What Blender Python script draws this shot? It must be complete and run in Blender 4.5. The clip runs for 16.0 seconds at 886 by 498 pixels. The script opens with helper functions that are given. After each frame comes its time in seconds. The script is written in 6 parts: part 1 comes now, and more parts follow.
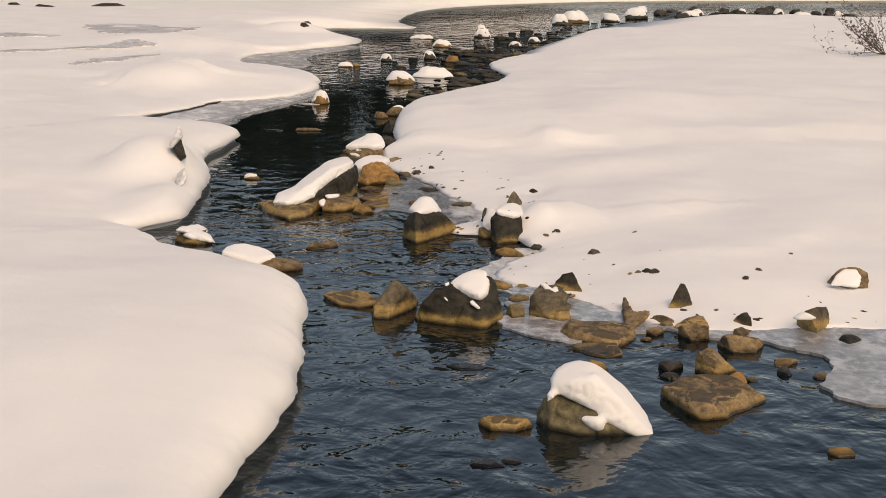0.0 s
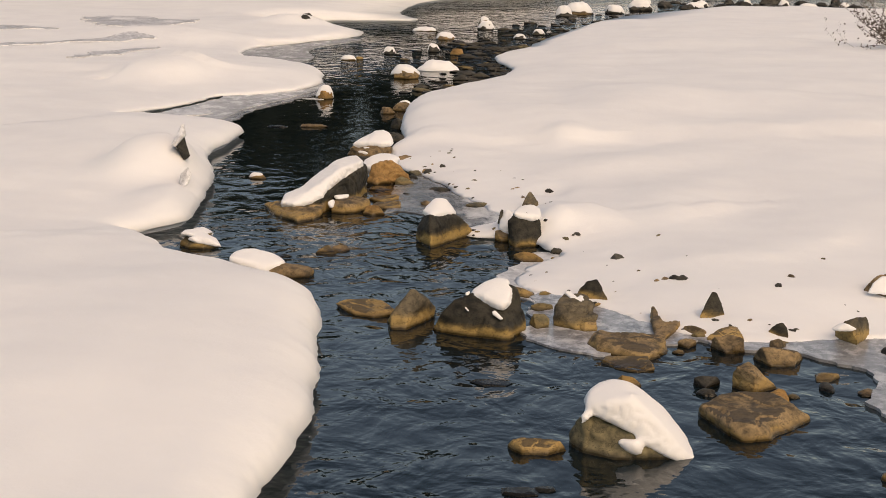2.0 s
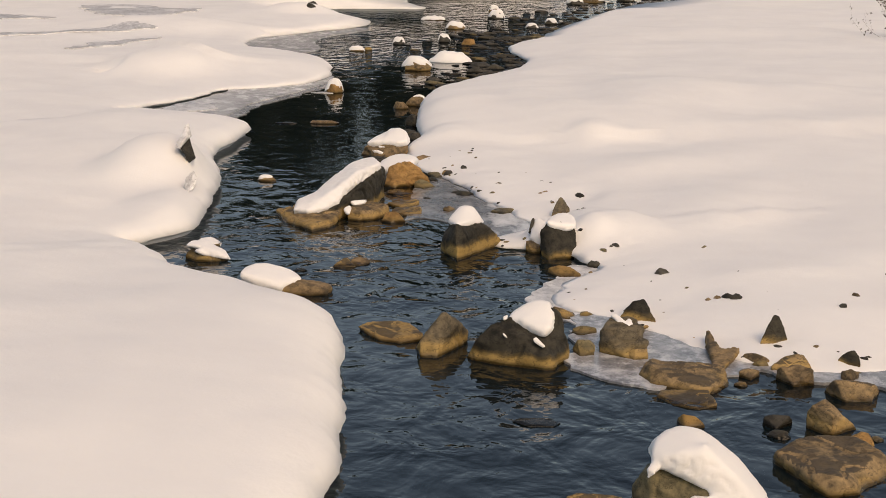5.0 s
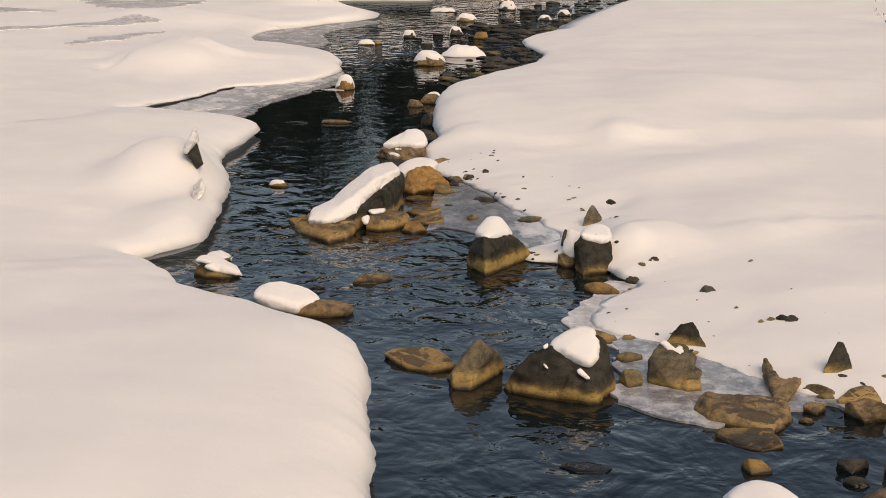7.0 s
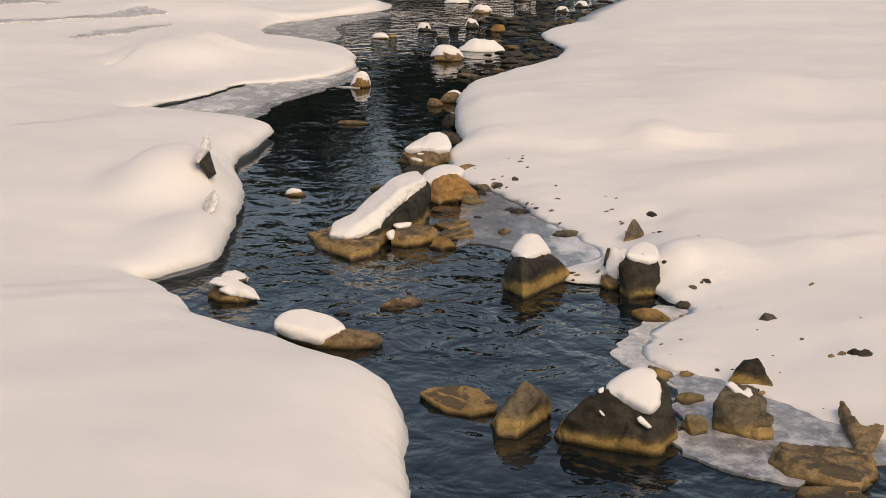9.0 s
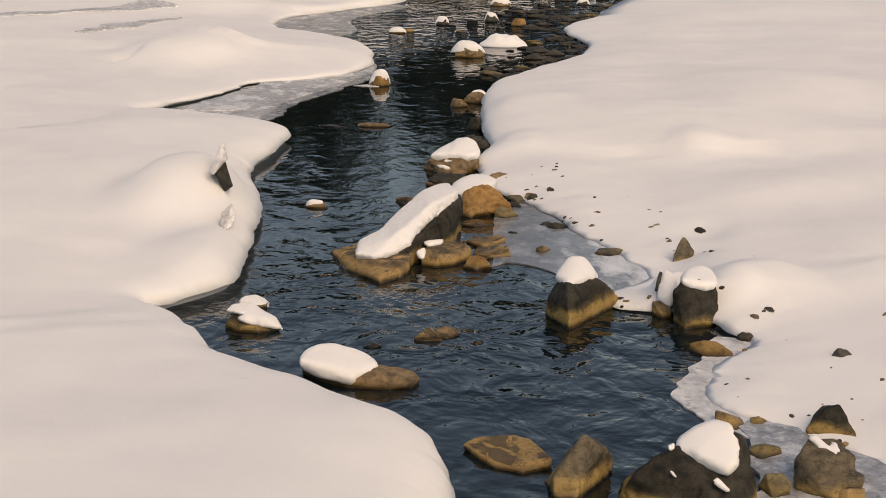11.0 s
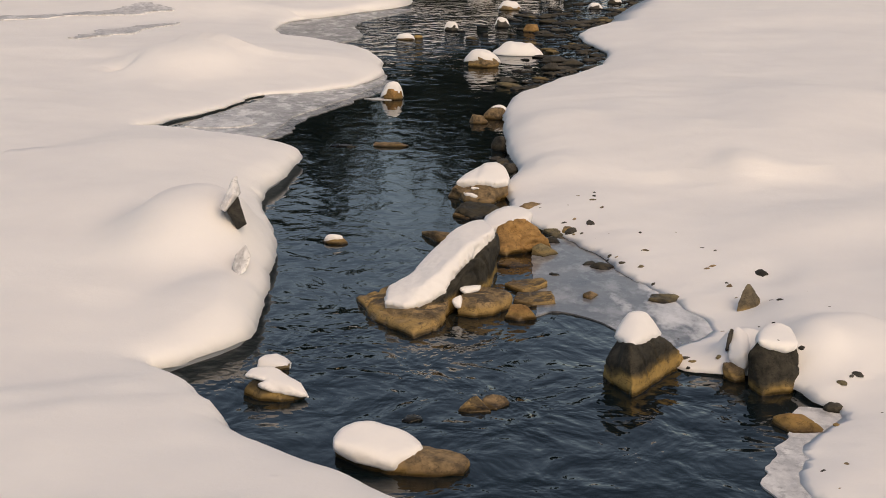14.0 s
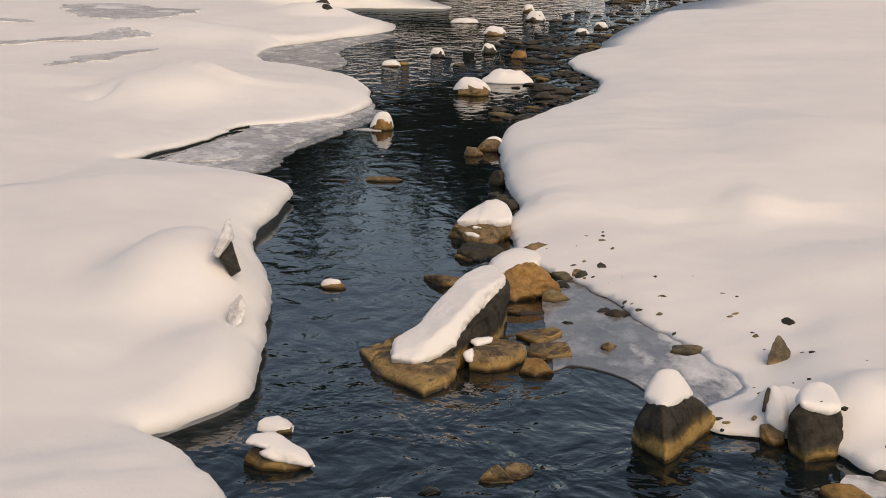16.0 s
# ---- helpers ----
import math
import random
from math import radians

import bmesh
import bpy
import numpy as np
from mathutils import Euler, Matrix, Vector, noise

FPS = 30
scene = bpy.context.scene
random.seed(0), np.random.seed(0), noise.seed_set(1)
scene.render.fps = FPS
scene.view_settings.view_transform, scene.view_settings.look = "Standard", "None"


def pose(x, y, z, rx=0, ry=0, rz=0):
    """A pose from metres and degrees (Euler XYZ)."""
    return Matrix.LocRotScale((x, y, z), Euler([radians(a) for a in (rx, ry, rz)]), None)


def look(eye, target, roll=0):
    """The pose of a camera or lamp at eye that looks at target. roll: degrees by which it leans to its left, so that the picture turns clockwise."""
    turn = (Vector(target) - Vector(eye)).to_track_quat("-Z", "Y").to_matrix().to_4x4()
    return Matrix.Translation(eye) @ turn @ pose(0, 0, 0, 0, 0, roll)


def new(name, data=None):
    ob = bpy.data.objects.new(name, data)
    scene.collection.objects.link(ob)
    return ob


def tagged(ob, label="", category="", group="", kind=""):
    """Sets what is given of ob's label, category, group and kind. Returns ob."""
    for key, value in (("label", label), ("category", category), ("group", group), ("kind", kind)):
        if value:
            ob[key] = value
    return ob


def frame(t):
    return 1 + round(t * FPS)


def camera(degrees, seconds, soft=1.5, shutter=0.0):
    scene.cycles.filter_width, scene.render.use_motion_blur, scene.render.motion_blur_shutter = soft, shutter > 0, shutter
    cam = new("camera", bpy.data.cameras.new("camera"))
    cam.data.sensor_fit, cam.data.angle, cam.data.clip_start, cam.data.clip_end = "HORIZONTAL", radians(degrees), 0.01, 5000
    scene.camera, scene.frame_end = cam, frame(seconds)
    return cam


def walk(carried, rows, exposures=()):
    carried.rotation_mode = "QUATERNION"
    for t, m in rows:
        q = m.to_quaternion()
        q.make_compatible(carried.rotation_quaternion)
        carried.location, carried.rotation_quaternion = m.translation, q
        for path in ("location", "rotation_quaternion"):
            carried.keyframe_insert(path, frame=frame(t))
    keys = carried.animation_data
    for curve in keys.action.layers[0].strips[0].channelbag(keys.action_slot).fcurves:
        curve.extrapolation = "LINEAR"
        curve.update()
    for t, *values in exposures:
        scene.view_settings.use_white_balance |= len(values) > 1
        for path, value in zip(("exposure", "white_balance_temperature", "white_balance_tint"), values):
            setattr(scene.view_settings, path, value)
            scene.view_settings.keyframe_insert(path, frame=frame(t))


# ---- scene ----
cam = camera(32.7, 16.0, soft=0.9)
PATH = [
    (0, (0.939, -3.297, 4.374), (0.849, -1.345, 3.949), 0.8),
    (0.5, (0.855, -3.104, 4.375), (0.766, -1.152, 3.947), 0.8),
    (1, (0.783, -2.906, 4.369), (0.696, -0.955, 3.939), 0.9),
    (1.5, (0.708, -2.685, 4.363), (0.622, -0.735, 3.93), 0.8),
    (2, (0.644, -2.473, 4.369), (0.559, -0.523, 3.932), 0.8),
    (2.5, (0.574, -2.234, 4.357), (0.491, -0.285, 3.917), 0.8),
    (3, (0.51, -1.996, 4.356), (0.426, -0.047, 3.914), 0.8),
    (3.5, (0.441, -1.755, 4.353), (0.358, 0.193, 3.908), 0.8),
    (4, (0.377, -1.492, 4.346), (0.293, 0.456, 3.898), 0.8),
    (6.5, (-0.014, -0.002, 4.339), (-0.101, 1.941, 3.874), 0.7),
    (7, (-0.101, 0.336, 4.337), (-0.189, 2.278, 3.869), 0.6),
    (7.5, (-0.187, 0.687, 4.336), (-0.276, 2.629, 3.865), 0.6),
    (8, (-0.28, 1.024, 4.351), (-0.37, 2.965, 3.875), 0.6),
    (8.5, (-0.381, 1.343, 4.367), (-0.473, 3.283, 3.887), 0.6),
    (9, (-0.478, 1.702, 4.376), (-0.572, 3.64, 3.891), 0.6),
    (11.5, (-0.966, 3.365, 4.409), (-1.069, 5.298, 3.905), 0.7),
    (12, (-1.072, 3.663, 4.429), (-1.174, 5.595, 3.921), 0.7),
    (12.5, (-1.165, 3.971, 4.438), (-1.269, 5.901, 3.927), 0.7),
    (13, (-1.262, 4.286, 4.44), (-1.364, 6.216, 3.925), 0.8),
    (13.5, (-1.359, 4.55, 4.454), (-1.453, 6.481, 3.944), 0.9),
    (14, (-1.45, 4.809, 4.472), (-1.539, 6.742, 3.966), 0.9),
    (14.5, (-1.553, 5.067, 4.475), (-1.635, 7.002, 3.975), 0.9),
    (15, (-1.655, 5.325, 4.477), (-1.728, 7.262, 3.983), 1.0),
    (15.5, (-1.753, 5.562, 4.48), (-1.816, 7.501, 3.994), 1.0),
    (16, (-1.856, 5.827, 4.472), (-1.909, 7.768, 3.994), 1.1),
]
walk(cam, [(t, look(eye, target, roll)) for t, eye, target, roll in PATH], exposures=[(0, 0.0, 8700, 14), (9, -0.06, 8700, 14), (16, -0.14, 8500, 14)])

# ---- daylight: soft low winter sun behind thin cloud, clear-grey sky ----
SUN_ELEV, SUN_ROT = radians(45), radians(150)
world = bpy.data.worlds.new("winter_sky")
world.use_nodes = True
scene.world = world
wn = world.node_tree.nodes
sky = wn.new("ShaderNodeTexSky")
sky.sky_type, sky.sun_disc = "NISHITA", False
sky.sun_elevation, sky.sun_rotation = SUN_ELEV, SUN_ROT
sky.dust_density, sky.ozone_density, sky.air_density = 1.3, 1.0, 1.0
world.node_tree.links.new(sky.outputs[0], wn["Background"].inputs[0])
wn["Background"].inputs[1].default_value = 0.15
sun = new("sun", bpy.data.lights.new("sun", "SUN"))
sun.data.energy, sun.data.angle, sun.data.color = 1.6, radians(50), (1.0, 0.80, 0.58)
sun_way = Vector((math.sin(SUN_ROT) * math.cos(SUN_ELEV), math.cos(SUN_ROT) * math.cos(SUN_ELEV), math.sin(SUN_ELEV)))
sun.matrix_world = look(sun_way * 50, (0, 0, 0))


# ---- materials ----
class Nodes:
    """A node material under construction."""

    def __init__(self, name):
        self.mat = bpy.data.materials.new(name)
        self.mat.use_nodes = True
        self.tree = self.mat.node_tree
        self.bsdf = self.tree.nodes["Principled BSDF"]
        self.pos = self.add("ShaderNodeNewGeometry").outputs["Position"]

    def add(self, kind, **values):
        node = self.tree.nodes.new(kind)
        for key, value in values.items():
            node.inputs[key].default_value = value
        return node

    def link(self, a, b):
        self.tree.links.new(a, b)

    def noise(self, scale, detail=4.0, rough=0.55, vec=None, stretch=None):
        node = self.add("ShaderNodeTexNoise", Scale=scale, Detail=detail, Roughness=rough)
        source = vec or self.pos
        if stretch:
            mapping = self.add("ShaderNodeMapping", Scale=stretch[0], Rotation=stretch[1])
            self.link(source, mapping.inputs["Vector"])
            source = mapping.outputs[0]
        self.link(source, node.inputs["Vector"])
        return node.outputs[0]

    def ramp(self, value, stops):
        node = self.add("ShaderNodeValToRGB")
        while len(node.color_ramp.elements) < len(stops):
            node.color_ramp.elements.new(0.5)
        for el, (at, col) in zip(node.color_ramp.elements, stops):
            el.position, el.color = at, (*col, 1) if len(col) == 3 else col
        self.link(value, node.inputs[0])
        return node.outputs[0]

    def math(self, op, a, b=None):
        node = self.tree.nodes.new("ShaderNodeMath")
        node.operation = op
        for slot, v in enumerate((a, b)):
            if v is None:
                continue
            if isinstance(v, (int, float)):
                node.inputs[slot].default_value = v
            else:
                self.link(v, node.inputs[slot])
        return node.outputs[0]

    def mix(self, fac, a, b, blend="MIX"):
        node = self.tree.nodes.new("ShaderNodeMix")
        node.data_type, node.blend_type = "RGBA", blend
        for slot, v in ((0, fac), (6, a), (7, b)):
            if isinstance(v, (int, float)):
                node.inputs[slot].default_value = v
            elif isinstance(v, tuple):
                node.inputs[slot].default_value = (*v, 1)
            else:
                self.link(v, node.inputs[slot])
        return node.outputs[2]

    def bump(self, height, distance, strength=1.0, after=None):
        node = self.add("ShaderNodeBump", Strength=strength, Distance=distance)
        self.link(height, node.inputs["Height"])
        if after:
            self.link(after, node.inputs["Normal"])
        return node.outputs[0]

    def done(self, colour=None, rough=0.6, normal=None, **values):
        for key, v in (("Base Color", colour), ("Roughness", rough), ("Normal", normal)):
            if v is None:
                continue
            if isinstance(v, tuple):
                self.bsdf.inputs[key].default_value = (*v, 1)
            elif isinstance(v, (int, float)):
                self.bsdf.inputs[key].default_value = v
            else:
                self.link(v, self.bsdf.inputs[key])
        for key, v in values.items():
            self.bsdf.inputs[key.replace("_", " ")].default_value = v
        return self.mat


def snow_material():
    n = Nodes("snow")
    col = n.ramp(n.noise(0.8, 3), [(0.3, (0.83, 0.825, 0.825)), (0.7, (0.89, 0.885, 0.875))])
    b = n.bump(n.noise(2.6, 3, 0.5), 0.05, 0.22)
    b = n.bump(n.noise(28, 3, 0.6), 0.006, 0.4, b)
    b = n.bump(n.noise(260, 2, 0.6), 0.002, 0.35, b)
    return n.done(col, 0.75, b, Specular_IOR_Level=0.25)


def stone_material(name, dark, mid, stain, line=0.12, crust=None):
    """Weathered river stone: grained, cracked upper stone, an ochre water stain below a wavering line, and a wet foot."""
    n = Nodes(name)
    sep = n.add("ShaderNodeSeparateXYZ")
    n.link(n.pos, sep.inputs[0])
    rnd = n.add("ShaderNodeObjectInfo").outputs["Random"]
    shift = n.tree.nodes.new("ShaderNodeVectorMath")
    shift.operation = "MULTIPLY_ADD"
    shift.inputs[1].default_value = (1, 1, 1)
    n.link(n.pos, shift.inputs[0])
    n.link(rnd, shift.inputs[2])
    vec = shift.outputs[0]
    broad = n.noise(3.2, 3, 0.6, vec)
    grain = n.noise(11, 6, 0.7, vec)
    fine = n.noise(75, 4, 0.7, vec)
    bed = n.noise(7, 4, 0.65, vec, stretch=((0.8, 0.8, 1.5), (0.5, 0.3, 0)))
    tone = n.math("ADD", n.math("MULTIPLY", grain, 0.55), n.math("MULTIPLY", broad, 0.45))
    top = n.ramp(tone, [(0.3, tuple(0.6 * c for c in dark)), (0.42, dark), (0.56, mid), (0.72, tuple(1.35 * c for c in mid))])
    low = n.ramp(tone, [(0.3, tuple(0.4 * c for c in stain)), (0.46, stain), (0.68, tuple(1.35 * c for c in stain))])
    wob = n.math("MULTIPLY", n.math("SUBTRACT", n.noise(4.5, 3, 0.5), 0.5), 0.2)
    high = n.math("ADD", sep.outputs[2], wob)
    high = n.math("SUBTRACT", high, n.math("MULTIPLY", n.math("SUBTRACT", rnd, 0.5), 0.11))
    fac = n.ramp(n.math("DIVIDE", high, 2 * line), [(0.34, (0, 0, 0)), (0.5, (0.75, 0.75, 0.75)), (0.66, (1, 1, 1))])
    col = n.mix(fac, low, top)
    if crust:
        side = n.add("ShaderNodeSeparateXYZ")
        n.link(n.tree.nodes["Geometry"].outputs["True Normal"], side.inputs[0])
        flat = n.math("ADD", side.outputs[2], n.math("MULTIPLY", n.math("SUBTRACT", broad, 0.5), 0.9))
        col = n.mix(n.ramp(flat, [(0.94, (0, 0, 0)), (1.24, (0.75, 0.75, 0.75))]), col, crust)
    crack = n.ramp(bed, [(0.475, (0, 0, 0)), (0.49, (0.7, 0.7, 0.7)), (0.505, (0, 0, 0))])
    col = n.mix(crack, col, tuple(0.35 * c for c in dark))
    col = n.mix(n.ramp(fine, [(0.55, (0, 0, 0)), (0.75, (0.4, 0.4, 0.4))]), col, tuple(0.5 * c for c in dark))
    wet = n.ramp(n.math("ADD", sep.outputs[2], n.math("MULTIPLY", wob, 0.2)), [(0.012, (0.16, 0.16, 0.16)), (0.055, (1, 1, 1))])
    col = n.mix(1.0, col, wet, "MULTIPLY")
    rough = n.ramp(wet, [(0.3, (0.22, 0.22, 0.22)), (1.0, (0.75, 0.75, 0.75))])
    b = n.bump(bed, 0.02, 0.4)
    b = n.bump(grain, 0.01, 0.45, b)
    b = n.bump(fine, 0.003, 0.4, b)
    return n.done(col, rough, b, Specular_IOR_Level=0.25)


def ice_material(name, low, high, rough=0.3, crust=0.8, frost=None):
    n = Nodes(name)
    cloud = n.noise(1.3, 5, 0.6)
    vein = n.noise(2.2, 6, 0.68, stretch=((1.2, 0.7, 1), (0, 0, 0.4)))
    crumb = n.noise(8.0, 5, 0.72)
    pale = tuple(min(0.82, 1.6 * c) for c in high)
    col = n.mix(n.ramp(vein, [(0.5, (0, 0, 0)), (0.62, (1, 1, 1))]), n.ramp(cloud, [(0.3, low), (0.65, high)]), pale)
    col = n.mix(n.ramp(crumb, [(0.52, (0, 0, 0)), (0.64, (crust, crust, crust))]), col, pale)
    col = n.mix(n.ramp(crumb, [(0.36, (0.85 * crust, 0.85 * crust, 0.85 * crust)), (0.46, (0, 0, 0))]), col, tuple(0.6 * c for c in low))
    if frost:
        sep = n.add("ShaderNodeSeparateXYZ")
        n.link(n.pos, sep.inputs[0])
        lie = n.noise(1.7, 5, 0.62, stretch=((1.5, 0.8, 1), (0, 0, 0.5)))
        lie = n.math("ADD", lie, n.math("MULTIPLY", n.math("SUBTRACT", sep.outputs[0], frost[0]), frost[1]))
        col = n.mix(n.ramp(lie, [(0.5, (0, 0, 0)), (0.6, (0.6, 0.6, 0.6)), (0.72, (1, 1, 1))]), col, (0.78, 0.77, 0.77))
    b = n.bump(vein, 0.02, 0.4)
    b = n.bump(crumb, 0.02 * crust, 0.5, b)
    return n.done(col, rough, b, Specular_IOR_Level=0.5)


def water_material():
    n = Nodes("stream_water")
    col = n.ramp(n.noise(0.5, 3), [(0.35, (0.002, 0.006, 0.008)), (0.7, (0.005, 0.011, 0.014))])
    calm = n.ramp(n.noise(0.22, 2), [(0.36, (0.4, 0.4, 0.4)), (0.6, (1, 1, 1))])
    sep = n.add("ShaderNodeSeparateXYZ")
    n.link(n.pos, sep.inputs[0])
    along = n.math("ADD", sep.outputs[1], n.math("MULTIPLY", n.noise(0.3, 2), 6.0))
    pool = n.ramp(n.math("DIVIDE", along, 60.0), [(0.36, (0.5, 0.5, 0.5)), (0.44, (0.11, 0.11, 0.11)), (0.6, (0.11, 0.11, 0.11)), (0.72, (0.8, 0.8, 0.8))])
    calm = n.math("MULTIPLY", n.math("MULTIPLY", calm, pool), 1.6)
    warp = n.add("ShaderNodeTexNoise", Scale=1.1, Detail=1.0)
    n.link(n.pos, warp.inputs["Vector"])
    bent = n.tree.nodes.new("ShaderNodeVectorMath")
    bent.operation = "MULTIPLY_ADD"
    bent.inputs[1].default_value = (0.5, 0.5, 0)
    n.link(warp.outputs["Color"], bent.inputs[0])
    n.link(n.pos, bent.inputs[2])
    wave = n.noise(2.6, 1, 0.4, bent.outputs[0], stretch=((1.15, 0.8, 1), (0, 0, -0.25)))
    chop = n.noise(6.0, 1.5, 0.45, bent.outputs[0], stretch=((1.1, 0.85, 1), (0, 0, 0.3)))
    rip = n.noise(15, 1, 0.4, bent.outputs[0], stretch=((1.1, 0.9, 1), (0, 0, 0.1)))
    h = n.math("ADD", n.math("MULTIPLY", wave, 1.0), n.math("ADD", n.math("MULTIPLY", chop, 0.38), n.math("MULTIPLY", rip, 0.09)))
    b = n.bump(n.math("MULTIPLY", h, calm), 0.068, 1.0)
    return n.done(col, 0.03, b, IOR=1.42, Specular_IOR_Level=0.5)


SNOW = snow_material()
STONE_GREY = stone_material("grey_river_stone", (0.016, 0.0155, 0.0125), (0.047, 0.043, 0.033), (0.30, 0.205, 0.075), 0.12)
STONE_BROWN = stone_material("brown_river_stone", (0.085, 0.064, 0.040), (0.27, 0.19, 0.105), (0.30, 0.20, 0.08), 0.06)
STONE_SLAB = stone_material("crusted_tan_stone", (0.11, 0.082, 0.05), (0.32, 0.225, 0.12), (0.34, 0.23, 0.095), 0.08, (0.035, 0.033, 0.029))
STONE_ORANGE = stone_material("orange_river_stone", (0.20, 0.115, 0.045), (0.36, 0.21, 0.08), (0.26, 0.165, 0.06), 0.06)
STONE_LAYERED = stone_material("layered_shore_stone", (0.052, 0.046, 0.035), (0.145, 0.12, 0.08), (0.31, 0.215, 0.085), 0.15)
STONE_DARK = stone_material("dark_wet_stone", (0.02, 0.02, 0.018), (0.055, 0.052, 0.044), (0.05, 0.045, 0.032), 0.06)
STONE_MOSS = stone_material("mossy_river_stone", (0.085, 0.075, 0.046), (0.21, 0.175, 0.10), (0.2, 0.15, 0.07), 0.07)
ICE = ice_material("grey_stream_ice", (0.30, 0.305, 0.31), (0.50, 0.50, 0.505), 0.25, 0.4)
THIN_ICE = ice_material("thin_clear_ice", (0.11, 0.115, 0.125), (0.2, 0.2, 0.205), 0.14, 0.2, (-0.05, 0.30))
SLUSH = ice_material("white_slush_ice", (0.36, 0.37, 0.39), (0.66, 0.655, 0.655), 0.35, 0.7, (1.2, 0.1))
FROSTED = ice_material("frosted_bare_ice", (0.42, 0.42, 0.43), (0.68, 0.67, 0.67), 0.4)
WET_ICE = ice_material("wet_grey_ice", (0.16, 0.165, 0.175), (0.32, 0.32, 0.325), 0.2, 0.6)
SHORE_ICE = ice_material("pale_shore_ice", (0.17, 0.18, 0.2), (0.36, 0.365, 0.38), 0.2, 0.7)
WATER = water_material()
STONE_RIFFLE = stone_material("riffle_stone", (0.035, 0.034, 0.03), (0.085, 0.08, 0.068), (0.065, 0.058, 0.042), 0.05)
n_ = Nodes("dry_twig")
TWIG = n_.done(n_.ramp(n_.noise(12, 3), [(0.3, (0.05, 0.04, 0.035)), (0.7, (0.13, 0.1, 0.08))]), 0.85)
n_ = Nodes("spruce_needles")
NEEDLE = n_.done(n_.ramp(n_.noise(3, 4), [(0.3, (0.012, 0.018, 0.010)), (0.7, (0.04, 0.05, 0.028))]), 0.9)


# ---- mesh helpers ----
def finish(name, bm, material, smooth=True):
    mesh = bpy.data.meshes.new(name)
    bm.to_mesh(mesh)
    bm.free()
    mesh.materials.append(material)
    if smooth:
        mesh.shade_smooth()
    return mesh


def part(name, bm, material, parent, label=""):
    ob = new(name, finish(name, bm, material))
    ob.parent = parent
    return tagged(ob, label) if label else ob


def spline(points, step):
    """A Catmull-Rom curve through points of any size, sampled about every step metres near the stream, coarser far off."""
    p = np.array([2 * np.array(points[0]) - points[1], *points, 2 * np.array(points[-1]) - points[-2]], float)
    out = []
    for a, b, c, d in zip(p, p[1:], p[2:], p[3:]):
        far = abs(b[1] - 25) + abs(b[0])
        n = max(2, int(np.linalg.norm((c - b)[:2]) / (step * (1 if far < 25 else 2.5 if far < 60 else 40))))
        t = (np.arange(n) / n)[:, None]
        out.append(0.5 * (2 * b + (c - a) * t + (2 * a - 5 * b + 4 * c - d) * t**2 + (3 * b - a - 3 * c + d) * t**3))
    return np.vstack([*out, p[-2:-1]])


def wobble(x, y, scale, seed=0.0):
    return noise.noise(Vector((x / scale, y / scale, seed)))


